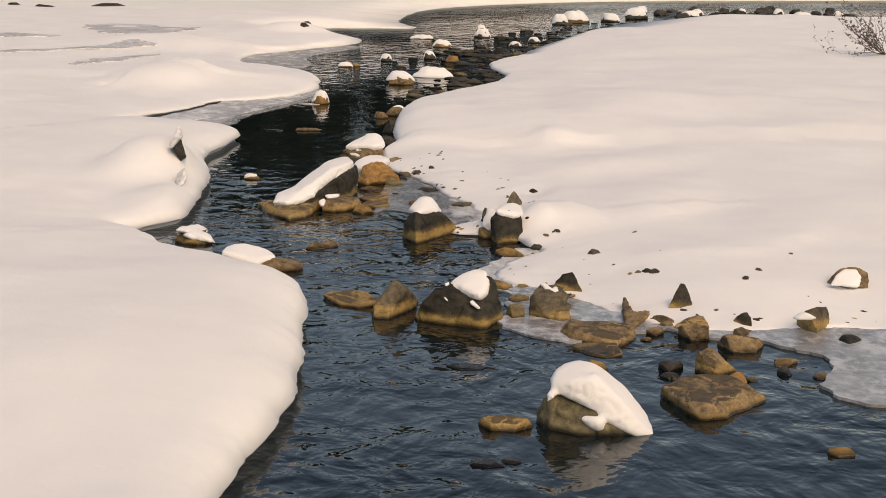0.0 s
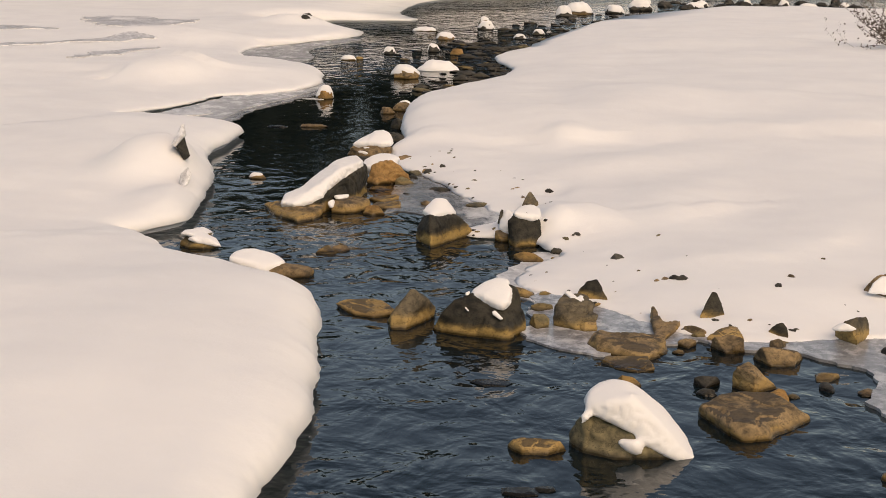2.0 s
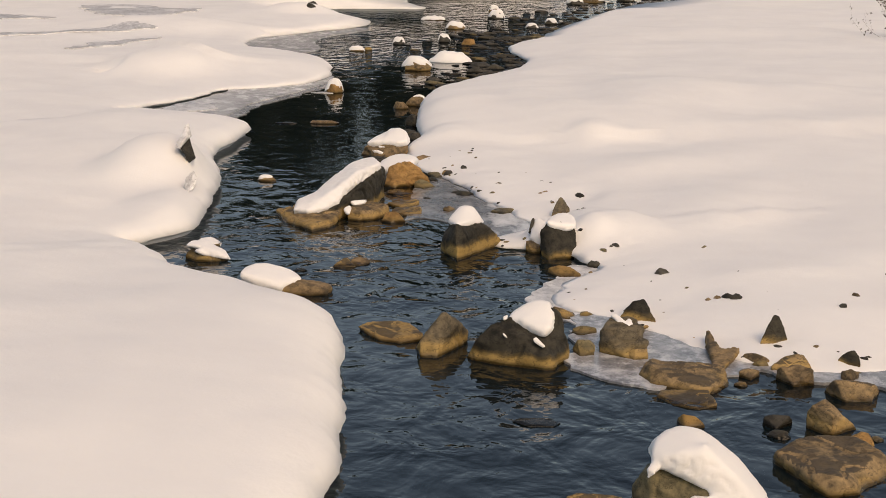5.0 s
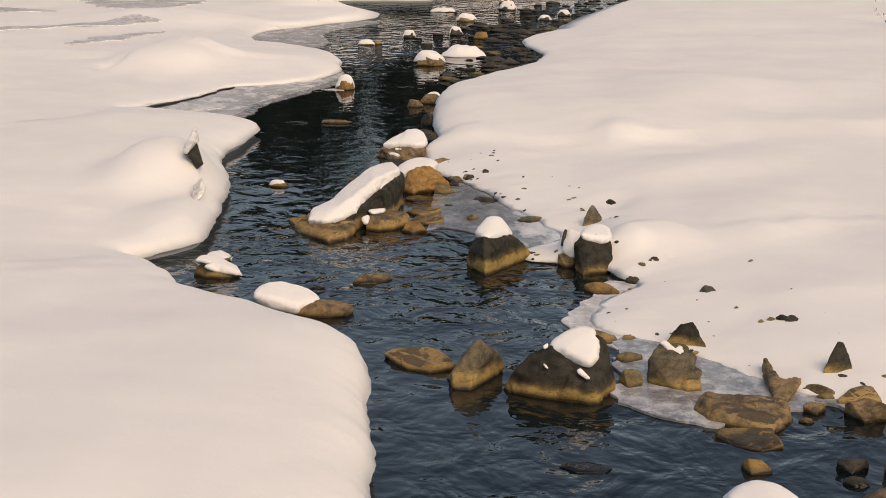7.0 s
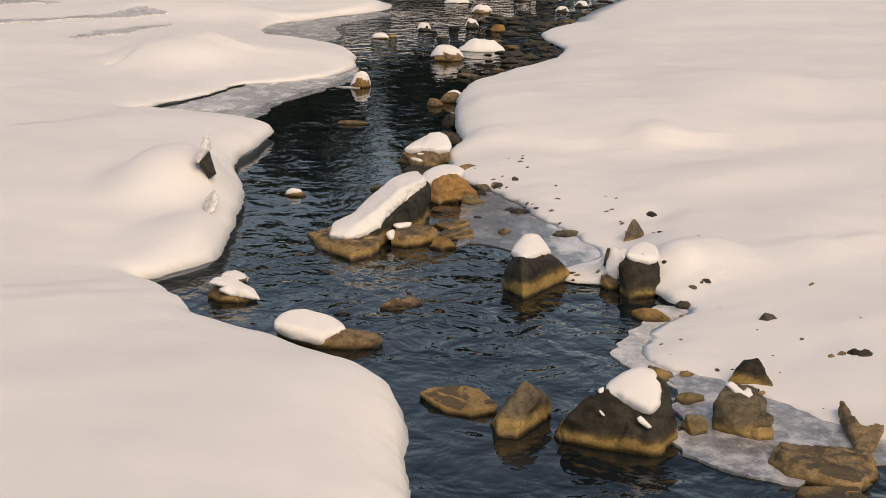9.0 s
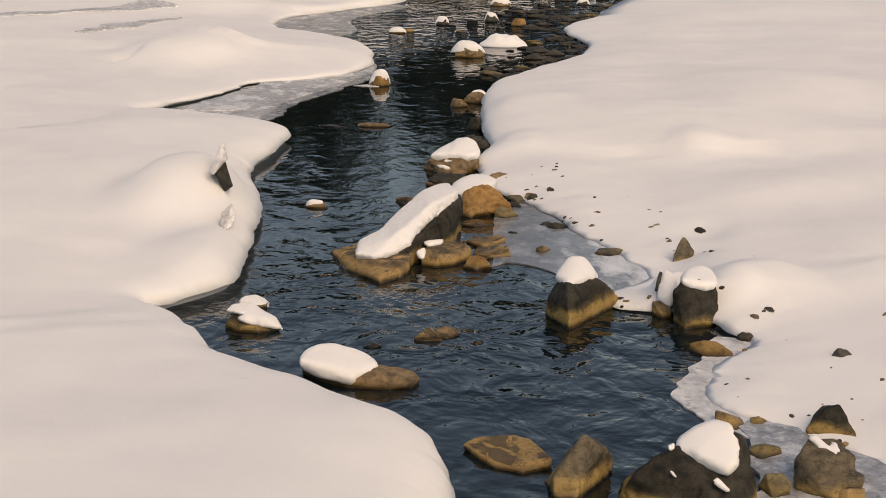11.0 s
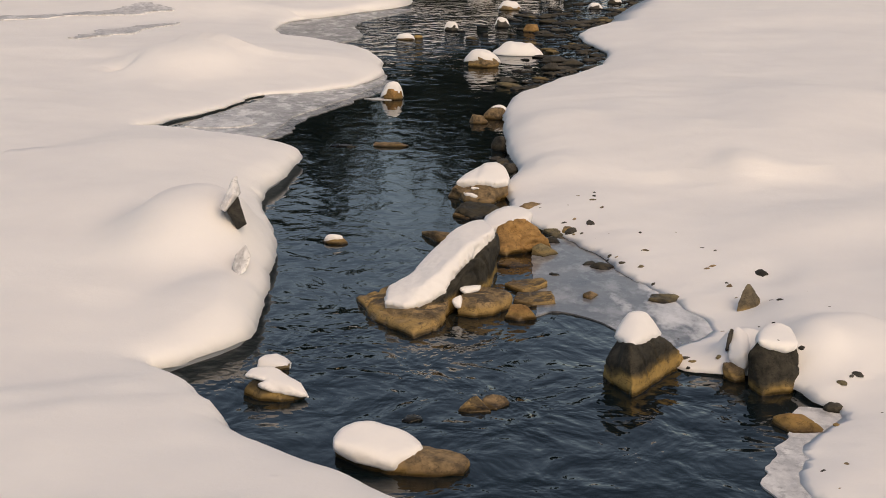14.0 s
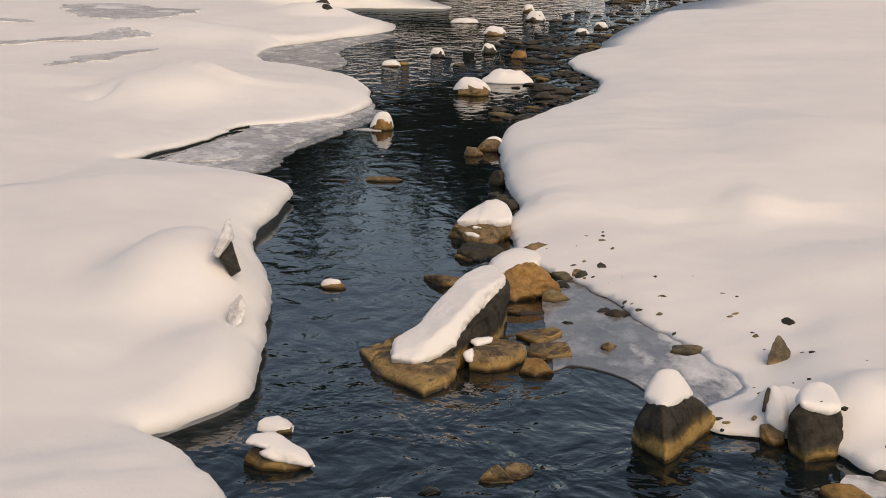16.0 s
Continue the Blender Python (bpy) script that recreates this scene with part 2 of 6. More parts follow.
class Bank:
    """A snow-covered bank: a pillow of snow whose edge follows a shoreline of (x, y, thickness at the edge)."""

    def __init__(self, shore, outer, inland, rise, reach, mounds):
        self.rise, self.reach, self.mounds, self.inland = rise, reach, mounds, inland
        self.lumpy = 1.0 if inland > 0 else 1.5
        s = spline(shore, 0.06)
        tan = np.gradient(s[:, :2], axis=0)
        tan /= np.linalg.norm(tan, axis=1)[:, None]
        self.inward = np.stack([-tan[:, 1], tan[:, 0]], 1) * inland
        for i, (x, y, h) in enumerate(s):
            big = 0.10 * wobble(x, y, 0.8, 3) + 0.018 * wobble(x, y, 0.22, 7)
            thin = max(0.0, 1 - h / 0.16)
            big += thin * (0.07 * wobble(x, y, 0.3, 17) + 0.035 * wobble(x, y, 0.11, 19))
            s[i, :2] += self.inward[i] * big
        self.shore, self.outer = s, outer

    def near(self, pts):
        """Distance to the shoreline and the thickness there."""
        d, h = np.empty(len(pts)), np.empty(len(pts))
        a, b = self.shore[:-1, :2], self.shore[1:, :2]
        ab = b - a
        l2 = (ab**2).sum(1) + 1e-12
        half = 0.5 * np.sqrt(l2)
        for i in range(0, len(pts), 100):
            part_of = pts[i : i + 100]
            mid = part_of.mean(0)
            spread = np.sqrt(((part_of - mid) ** 2).sum(1).max())
            away = np.sqrt(((0.5 * (a + b) - mid) ** 2).sum(1))
            use = np.nonzero(away - half <= (away + half).min() + 2 * spread)[0]
            q = part_of[:, None] - a[use]
            t = np.clip((q * ab[use]).sum(2) / l2[use], 0, 1)
            e = ((q - t[..., None] * ab[use]) ** 2).sum(2)
            k = e.argmin(1)
            d[i : i + 100], h[i : i + 100] = np.sqrt(e[np.arange(len(k)), k]), self.shore[use[k], 2]
        return d, h

    def height(self, pts):
        pts = np.atleast_2d(np.asarray(pts, float))
        d, h = self.near(pts)
        w = 0.16 + 0.9 * h
        z = h * (0.38 + 0.62 * np.sqrt(1 - (1 - np.minimum(d / w, 1)) ** 2)) + self.rise * (1 - np.exp(-d / self.reach))
        soft = np.minimum(d / 1.2, 1)
        thin = np.clip(1 - h / 0.14, 0, 1) * np.clip(1 - d / 2.2, 0, 1) * np.minimum(d / 0.1, 1)
        lumps = [self.lumpy * (0.06 * wobble(x, y, 2.6, 1) + 0.035 * wobble(x, y * 0.6, 1.1, 5)) + 0.12 * wobble(x, y, 8.0, 2) * min(1, k / 4) + 0.018 * wobble(x, y, 0.42, 8) for (x, y), k in zip(pts, d)]
        crumb = [0.022 * wobble(x, y, 0.3, 31) + 0.013 * wobble(x, y, 0.12, 33) + 0.03 * wobble(x, y, 0.7, 35) if k > 0 else 0.0 for (x, y), k in zip(pts, thin)]
        z = z + soft * np.array(lumps) + thin * np.array(crumb)
        for x, y, rx, ry, up in self.mounds:
            r = ((pts[:, 0] - x) / rx) ** 2 + ((pts[:, 1] - y) / ry) ** 2
            z = z + up * np.exp(-r**1.5) * np.minimum(d / 0.35, 1)
        return np.maximum(z, 0.38 * h)

    def inside(self, pts):
        poly = np.vstack([self.shore[:, :2], self.outer])
        hit = np.zeros(len(pts), bool)
        for (x0, y0), (x1, y1) in zip(poly, np.roll(poly, -1, 0)):
            if y0 == y1:
                continue
            cross = ((y0 > pts[:, 1]) != (y1 > pts[:, 1])) & (pts[:, 0] < (x1 - x0) * (pts[:, 1] - y0) / (y1 - y0) + x0)
            hit ^= cross
        return hit

    def build(self, name, label):
        from mathutils.geometry import delaunay_2d_cdt
        rng = np.random.default_rng(4)
        s = self.shore
        layers = []
        for step, box, dmin, dmax in ((0.07, (-8, 8, 5, 46), 0.05, 0.75), (0.2, (-14, 12, 3, 56), 0.7, 4.0), (0.5, (-22, 22, -6, 75), 3.8, 12), (2.0, (-50, 50, -40, 110), 2.0, 40), (25, (-390, 390, -390, 390), 20, 900)):
            gx, gy = np.meshgrid(np.arange(box[0], box[1], step), np.arange(box[2], box[3], step))
            g = np.stack([gx.ravel(), gy.ravel()], 1).astype(float)
            g += rng.uniform(-0.3, 0.3, g.shape) * step
            g = g[self.inside(g)]
            if len(g) == 0:
                continue
            rough = self.near(g)[0]
            g = g[(rough > dmin) & (rough < dmax)]
            layers.append((g, box))
        for i in range(3, len(layers)):
            g, box = layers[i]
            bx = layers[i - 1][1]
            out = (g[:, 0] < bx[0]) | (g[:, 0] > bx[1]) | (g[:, 1] < bx[2]) | (g[:, 1] > bx[3])
            layers[i] = (g[out | (self.near(g)[0] > (12 if i == 3 else 40))], box)
        inner = np.vstack([g for g, _ in layers])
        ring = np.vstack([s[:, :2], self.outer])
        pts = np.vstack([ring, inner])
        n = len(ring)
        order = list(range(n))
        v, _, f, src, _, _ = delaunay_2d_cdt([Vector(p) for p in pts], [], [order if self.area(ring) > 0 else order[::-1]], 1, 1e-5)
        xy = np.array([[p.x, p.y] for p in v])
        z = self.height(xy)
        verts = [(x, y, h) for (x, y), h in zip(xy, z)]
        faces = [tuple(t) for t in f]
        # the undercut lip along the water
        first = {}
        for i, o in enumerate(src):
            for k in o:
                first.setdefault(k, i)
        base = len(verts)
        m = len(s)
        for i in range(m):
            x, y, z = verts[first[i]]
            k = (0.014 * wobble(x, y, 0.13, 9) + 0.008 * wobble(x, y, 0.07, 13)) * min(1.0, 6 * s[i, 2]) * (5 < y < 36 and abs(x) < 9)
            verts[first[i]] = (x - self.inward[i, 0] * k, y - self.inward[i, 1] * k, max(0.01, z - 2 * abs(k)))
        for inset, low in ((0.03, 0.16), (0.10, 0.0), (0.13, None)):
            for (x, y, h), (ix, iy) in zip(s, self.inward):
                k = inset * (0.5 + 2.0 * h)
                verts.append((x + ix * k, y + iy * k, -0.25 if low is None else 0.03 * min(1, 4 * h) + low * h))
        rows = [[first[i] for i in range(m)]] + [[base + r * m + i for i in range(m)] for r in range(3)]
        for upper, lower in zip(rows, rows[1:]):
            for i in range(m - 1):
                faces.append((upper[i], lower[i], lower[i + 1], upper[i + 1]) if self.inland < 0 else (upper[i + 1], lower[i + 1], lower[i], upper[i]))
        mesh = bpy.data.meshes.new(name)
        mesh.from_pydata(verts, [], faces)
        mesh.materials.append(SNOW)
        bm = bmesh.new()
        bm.from_mesh(mesh)
        bmesh.ops.recalc_face_normals(bm, faces=bm.faces)
        if max(bm.faces, key=lambda q: q.calc_area()).normal.z < 0:
            bmesh.ops.reverse_faces(bm, faces=bm.faces)
        bm.to_mesh(mesh)
        bm.free()
        mesh.shade_smooth()
        return tagged(new(name, mesh), label, "snow bank", kind="structure")

    @staticmethod
    def area(p):
        q = np.roll(p, -1, 0)
        return (p[:, 0] * q[:, 1] - q[:, 0] * p[:, 1]).sum()


# ---- ground: two snow banks and the stream between them ----
NEAR_LOBE = [
    (-8, -390, 0.4), (-3.5, -90, 0.4), (-2.0, -25, 0.4), (-1.5, -8, 0.4), (-1.25, -1, 0.4), (-1.15, 3.2, 0.4), (-1.19, 6.6, 0.4), (-1.2, 8.0, 0.4),
    (-0.98, 9.1, 0.4), (-1.05, 10.2, 0.4), (-1.17, 11.9, 0.44), (-1.46, 13.45, 0.46), (-2.38, 14.38, 0.46), (-3.15, 15.0, 0.42), (-3.62, 15.75, 0.38), (-4.06, 16.55, 0.3),
    (-4.55, 17.05, 0.25), (-4.3, 17.35, 0.25),
]
MIDDLE_LOBE = [
    (-3.85, 18.1, 0.26), (-3.88, 18.9, 0.28), (-3.95, 19.8, 0.3), (-4.02, 20.7, 0.32), (-4.2, 21.8, 0.32), (-4.58, 23.3, 0.3), (-4.66, 24.6, 0.28), (-4.58, 26.1, 0.26),
    (-4.75, 27.0, 0.26), (-5.6, 27.75, 0.24), (-7.0, 28.55, 0.2), (-7.5, 28.95, 0.15), (-6.6, 31.3, 0.07), (-6.3, 32.7, 0.07), (-5.3, 33.35, 0.09), (-4.3, 34.7, 0.15),
    (-4.2, 36.5, 0.22), (-4.7, 38.8, 0.2),
]
FAR_LOBES = [
    (-6.0, 40.7, 0.18), (-7.2, 42.0, 0.14), (-7.6, 45.0, 0.12), (-6.2, 47.6, 0.16), (-4.7, 50.4, 0.18), (-5.1, 53.3, 0.18), (-7.3, 57.2, 0.15), (-5.2, 58.0, 0.2),
    (-3.2, 58.6, 0.22), (-4.2, 63.4, 0.2), (-2.9, 72.5, 0.25), (3.5, 80, 0.3), (14, 85, 0.3), (40, 92, 0.3), (120, 110, 0.3), (390, 160, 0.3),
]
WEST = Bank(
    NEAR_LOBE + MIDDLE_LOBE + FAR_LOBES,
    np.array([(390.0, 390.0), (-390.0, 390.0), (-390.0, -390.0)]), 1, 0.16, 1.5,
    [(-4.92, 20.8, 0.72, 1.05, 0.5), (-8.2, 35.4, 1.3, 1.5, 0.45), (-9.35, 34.7, 0.28, 0.45, -0.28), (-2.8, 10.2, 1.6, 2.2, 0.08), (-6.4, 36.4, 1.6, 1.6, 0.10), (-6.3, 24.0, 1.4, 2.4, 0.12), (-10.5, 46.5, 2.6, 1.6, 0.25), (-7.2, 52.3, 1.2, 0.8, 0.35), (-4.25, 18.6, 0.5, 0.8, 0.10)])
LOW_SHORE = [
    (14, -390, 0.1), (10, -90, 0.1), (8, -25, 0.1), (6.9, -8, 0.1), (6.3, -1, 0.1), (6.4, 4, 0.08), (6.6, 8, 0.06), (6.4, 10.6, 0.04),
    (5.9, 12.4, 0.04), (4.9, 12.95, 0.028), (4.2, 12.95, 0.028), (3.7, 12.8, 0.028), (3.2, 12.75, 0.028), (2.6, 13.05, 0.028), (2.15, 13.55, 0.028), (1.72, 14.05, 0.028),
    (1.1, 14.65, 0.028), (0.72, 15.2, 0.028),
]
POOL_SHORE = [
    (0.88, 15.95, 0.03), (1.3, 16.72, 0.06), (1.14, 17.0, 0.09), (1.04, 17.3, 0.11), (0.7, 17.62, 0.10), (0.3, 17.72, 0.05), (0.0, 17.95, 0.04), (0.1, 18.4, 0.035), (0.45, 18.9, 0.035),
    (0.4, 19.7, 0.035), (-0.1, 20.6, 0.05), (-0.35, 21.6, 0.07), (-0.82, 22.5, 0.06), (-1.38, 23.6, 0.08), (-1.56, 24.7, 0.12), (-1.38, 26.3, 0.26), (-1.55, 27.6, 0.32),
    (-1.62, 29.6, 0.32), (-1.62, 31.2, 0.26),
]
RIFFLE_SHORE = [
    (-1.35, 33.0, 0.22), (-0.5, 35.2, 0.2), (0.35, 37.6, 0.18), (0.65, 40.0, 0.14), (0.15, 42.6, 0.14), (0.3, 44.2, 0.14), (0.95, 46.0, 0.14), (1.6, 49.5, 0.16),
    (2.6, 53.5, 0.2), (4.6, 60.5, 0.25), (7.0, 64.6, 0.3), (13.5, 66.5, 0.3), (22, 68, 0.3), (45, 72, 0.3), (120, 84, 0.3), (390, 120, 0.3),
]
EAST = Bank(
    LOW_SHORE + POOL_SHORE + RIFFLE_SHORE,
    np.array([(390.0, -390.0)]), -1, 0.42, 3.0,
    [(1.62, 25.2, 0.5, 0.6, 0.10), (1.25, 25.2, 0.2, 0.5, -0.07), (1.5, 18.3, 0.55, 0.7, 0.14), (1.3, 19.2, 0.34, 0.4, 0.09), (3.1, 19.5, 0.8, 0.9, 0.10), (2.4, 22.5, 1.0, 0.8, 0.08), (0.9, 27.0, 0.9, 1.4, 0.10), (3.2, 30.0, 1.5, 1.5, 0.12), (1.35, 20.55, 0.22, 0.35, -0.08), (0.68, 18.05, 0.2, 0.3, 0.14), (1.3, 17.85, 0.26, 0.35, 0.11), (-0.75, 28.5, 0.6, 0.8, 0.10), (-0.9, 25.6, 0.4, 0.6, 0.08)])
WEST.build("snow_bank_west", "smooth deep snow bank with rounded undercut edges along the stream")
EAST.build("snow_bank_east", "wide gently rising snow field with soft humps beside the stream")


def sheet(name, corners, z, thick, material, label, category, kind="structure", seed=0.0, wave=0.05):
    """A flat sheet with an uneven outline through the corners, with thickness."""
    s = spline([*corners, corners[0]], 0.06)[:-1]
    bm = bmesh.new()
    top = []
    for x, y in s:
        k = wave * (wobble(x, y, 0.5, seed) + 0.5 * wobble(x, y, 0.15, seed + 3))
        top.append(bm.verts.new((x + k, y + wave * wobble(y, x, 0.4, seed + 9), z)))
    face = bm.faces.new(top)
    out = bmesh.ops.extrude_face_region(bm, geom=[face])
    low = [v for v in out["geom"] if isinstance(v, bmesh.types.BMVert)]
    bmesh.ops.translate(bm, verts=low, vec=(0, 0, -thick))
    bmesh.ops.triangulate(bm, faces=bm.faces)
    bmesh.ops.recalc_face_normals(bm, faces=bm.faces)
    return tagged(new(name, finish(name, bm, material, False)), label, category, kind=kind)


bm = bmesh.new()
bmesh.ops.create_grid(bm, x_segments=8, y_segments=8, size=1)
bmesh.ops.transform(bm, matrix=Matrix.Diagonal((385, 385, 1, 1)), verts=bm.verts)
tagged(new("water", finish("water", bm, WATER)), "dark rippled stream water reflecting grey winter sky", "water", kind="structure")
bm = bmesh.new()
bmesh.ops.create_grid(bm, x_segments=2, y_segments=2, size=2500)
bmesh.ops.translate(bm, verts=bm.verts, vec=(0, 0, -0.6))
tagged(new("ground", finish("ground", bm, SNOW)), "level snow-covered ground reaching to the horizon", "ground", kind="structure")

sheet("ice_shelf_west", [(-7.05, 29.25), (-6.7, 29.0), (-6.2, 28.7), (-5.55, 28.5), (-5.35, 29.6), (-5.25, 30.6), (-4.75, 32.2), (-4.15, 34.4), (-4.3, 36.0), (-6.3, 34.0), (-6.1, 32.6), (-6.45, 31.2), (-6.8, 30.2)], 0.035, 0.05, ICE, "grey ice shelf spreading from the snow bank", "ice", seed=1)
sheet("slush_west", [(-6.9, 29.3), (-6.3, 29.2), (-5.7, 29.6), (-5.9, 30.1), (-6.3, 30.5), (-6.6, 30.3)], 0.05, 0.03, SLUSH, "white slush ridge on the ice shelf", "ice", seed=15, wave=0.16)
sheet("ice_margin_west", [(-5.6, 28.4), (-5.15, 28.9), (-5.05, 30.4), (-4.5, 32.2), (-3.95, 34.2), (-4.0, 35.2), (-4.6, 35.0), (-5.4, 32.0), (-5.8, 30.0)], 0.014, 0.02, WET_ICE, "dark wet margin of the ice shelf", "ice", seed=16, wave=0.12)
sheet("ice_shelf_far", [(-8.4, 41.5), (-6.0, 41.1), (-5.3, 42.6), (-5.7, 44.6), (-5.6, 46.4), (-4.6, 49.6), (-7.4, 48.8), (-8.6, 45)], 0.03, 0.05, ICE, "grey ice shelf beside a snow lobe", "ice", seed=5)
sheet("thin_ice", [(-1.2, 19.3), (-0.94, 19.5), (-0.45, 19.02), (-0.2, 18.3), (0.15, 17.95), (0.7, 18.8), (0.5, 20.2), (0.0, 21.4), (-0.5, 22.6), (-1.1, 22.4), (-1.2, 21.2), (-1.15, 20.2)], 0.014, 0.02, THIN_ICE, "thin clear ice among the stones", "ice", seed=2, wave=0.04)
sheet("slush_shore", [(0.86, 12.74), (1.2, 12.38), (1.62, 12.2), (2.0, 12.5), (2.55, 12.7), (2.75, 13.25), (2.3, 13.8), (1.85, 14.3), (1.05, 14.8), (0.9, 13.9)], 0.022, 0.03, SHORE_ICE, "grey slush ice between wet stones", "ice", seed=3, wave=0.15)
sheet("ice_shelf_east", [(2.6, 12.9), (3.1, 12.55), (3.75, 12.4), (4.1, 11.95), (4.2, 11.4), (4.02, 10.95), (4.15, 10.45), (4.5, 10.1), (5.2, 9.4), (7.5, 8.6), (7.5, 13.2), (4.7, 13.4)], 0.03, 0.04, WET_ICE, "grey shore ice with white veins", "ice", seed=4, wave=0.14)
sheet("slush_edge", [(0.62, 14.7), (0.5, 15.2), (0.62, 15.9), (0.86, 16.3), (1.0, 16.85), (1.6, 16.6), (1.7, 15), (1.1, 14.3)], 0.014, 0.03, SLUSH, "whitish slush ice along the snow edge", "ice", seed=6, wave=0.1)


def frozen_patch(corners, seed):
    """A bare ice patch that follows the snow field."""
    ob = sheet("frozen_patch", corners, 0.0, 0.03, FROSTED, "bare grey ice patch in the snow field", "ice", seed=seed, wave=0.35)
    zs = WEST.height(np.array([(v.co.x, v.co.y) for v in ob.data.vertices]))
    for v, z in zip(ob.data.vertices, zs):
        v.co.z += z + 0.03


for i, patch in enumerate(([(-15.4, 53.8), (-13.2, 54.2), (-10.8, 51.9), (-11.9, 49.0), (-13.6, 49.6)], [(-15.5, 43.0), (-13.5, 44.2), (-11.6, 45.4), (-10.6, 44.8), (-12.4, 43.8), (-14.2, 42.6)], [(-11.7, 39.0), (-11.1, 41.6), (-9.9, 43.0), (-10.3, 41.4), (-11.2, 39.2)], [(-19.0, 49.6), (-16.2, 49.2), (-14.6, 48.2), (-16.6, 48.0), (-19.0, 48.2)])):
    frozen_patch(patch, 20 + i)


# ---- stones ----
def hull(points, seed, bevel=0.035, rough=0.02, cuts=3):
    """An angular, worn stone: the hull of its corners, with softened edges and an uneven surface."""
    bm = bmesh.new()
    for p in points:
        bm.verts.new(p)
    out = bmesh.ops.convex_hull(bm, input=bm.verts)
    junk = [g for g in {*out["geom_interior"], *out["geom_unused"]} if isinstance(g, bmesh.types.BMVert) and g.is_valid]
    bmesh.ops.delete(bm, geom=junk, context="VERTS")
    bmesh.ops.dissolve_limit(bm, angle_limit=radians(8), verts=bm.verts, edges=bm.edges)
    bmesh.ops.bevel(bm, geom=bm.edges[:], offset=bevel, segments=2, profile=0.6, affect="EDGES", clamp_overlap=True)
    bmesh.ops.triangulate(bm, faces=bm.faces)
    for _ in range(cuts):
        longest = [e for e in bm.edges if e.calc_length() > max(bevel * 2.2, 0.045)]
        if longest:
            bmesh.ops.subdivide_edges(bm, edges=longest, cuts=1, use_grid_fill=True)
            bmesh.ops.triangulate(bm, faces=bm.faces)
    bmesh.ops.smooth_vert(bm, verts=bm.verts, factor=0.15, use_axis_x=True, use_axis_y=True, use_axis_z=True)
    bm.normal_update()
    first = bm.verts[:][0].co.copy()
    size = max((v.co - first).length for v in bm.verts)
    for v in bm.verts:
        p = v.co / size * 3 + Vector((seed * 7.1, seed * 3.3, 0))
        v.co += v.normal * rough * (noise.noise(p) * 1.4 + 0.7 * noise.noise(p * 3.1) + 0.35 * abs(noise.noise(p * 6)) + 0.12 * noise.noise(p * 13))
    bmesh.ops.recalc_face_normals(bm, faces=bm.faces)
    return bm


def corners(w, d, h, seed, top=0.6, lean=(0.0, 0.0), sides=6):
    """Corners of a boulder about the origin: a foot below the water, a shoulder and a top."""
    rng = random.Random(seed)
    pts = []
    for z, k, n in ((-0.35 * h - 0.05, 0.92, sides), (0.34 * h, 1.0, sides), (h, top * 0.86, sides - 1)):
        off = rng.uniform(0, 6)
        for i in range(n):
            a = off + 2 * math.pi * (i + rng.uniform(-0.25, 0.25)) / n
            r = k * rng.uniform(0.78, 1.08)
            pts.append((0.5 * w * r * math.cos(a) + lean[0] * max(z, 0), 0.5 * d * r * math.sin(a) + lean[1] * max(z, 0), z * rng.uniform(0.72, 1.06) if z > 0 else z))
    return pts


def stone(name, bm, at, material, label, category="stone", group="", turn=0.0):
    ob = new(name, finish(name, bm, material))
    ob.matrix_world = pose(*at, 0, 0, turn)
    return tagged(ob, label, category, group)


def boulder(x, y, w, d, h, seed, material, label, name="boulder", top=0.6, lean=(0.0, 0.0), turn=0.0, z=0.0, rough=0.02, group=""):
    bm = hull(corners(w, d, h, seed, top, lean), seed, 0.035 * min(w, d, 2 * h), rough * min(w, d, 2 * h))
    return stone(name, bm, (x, y, z), material, label, group=group, turn=turn)


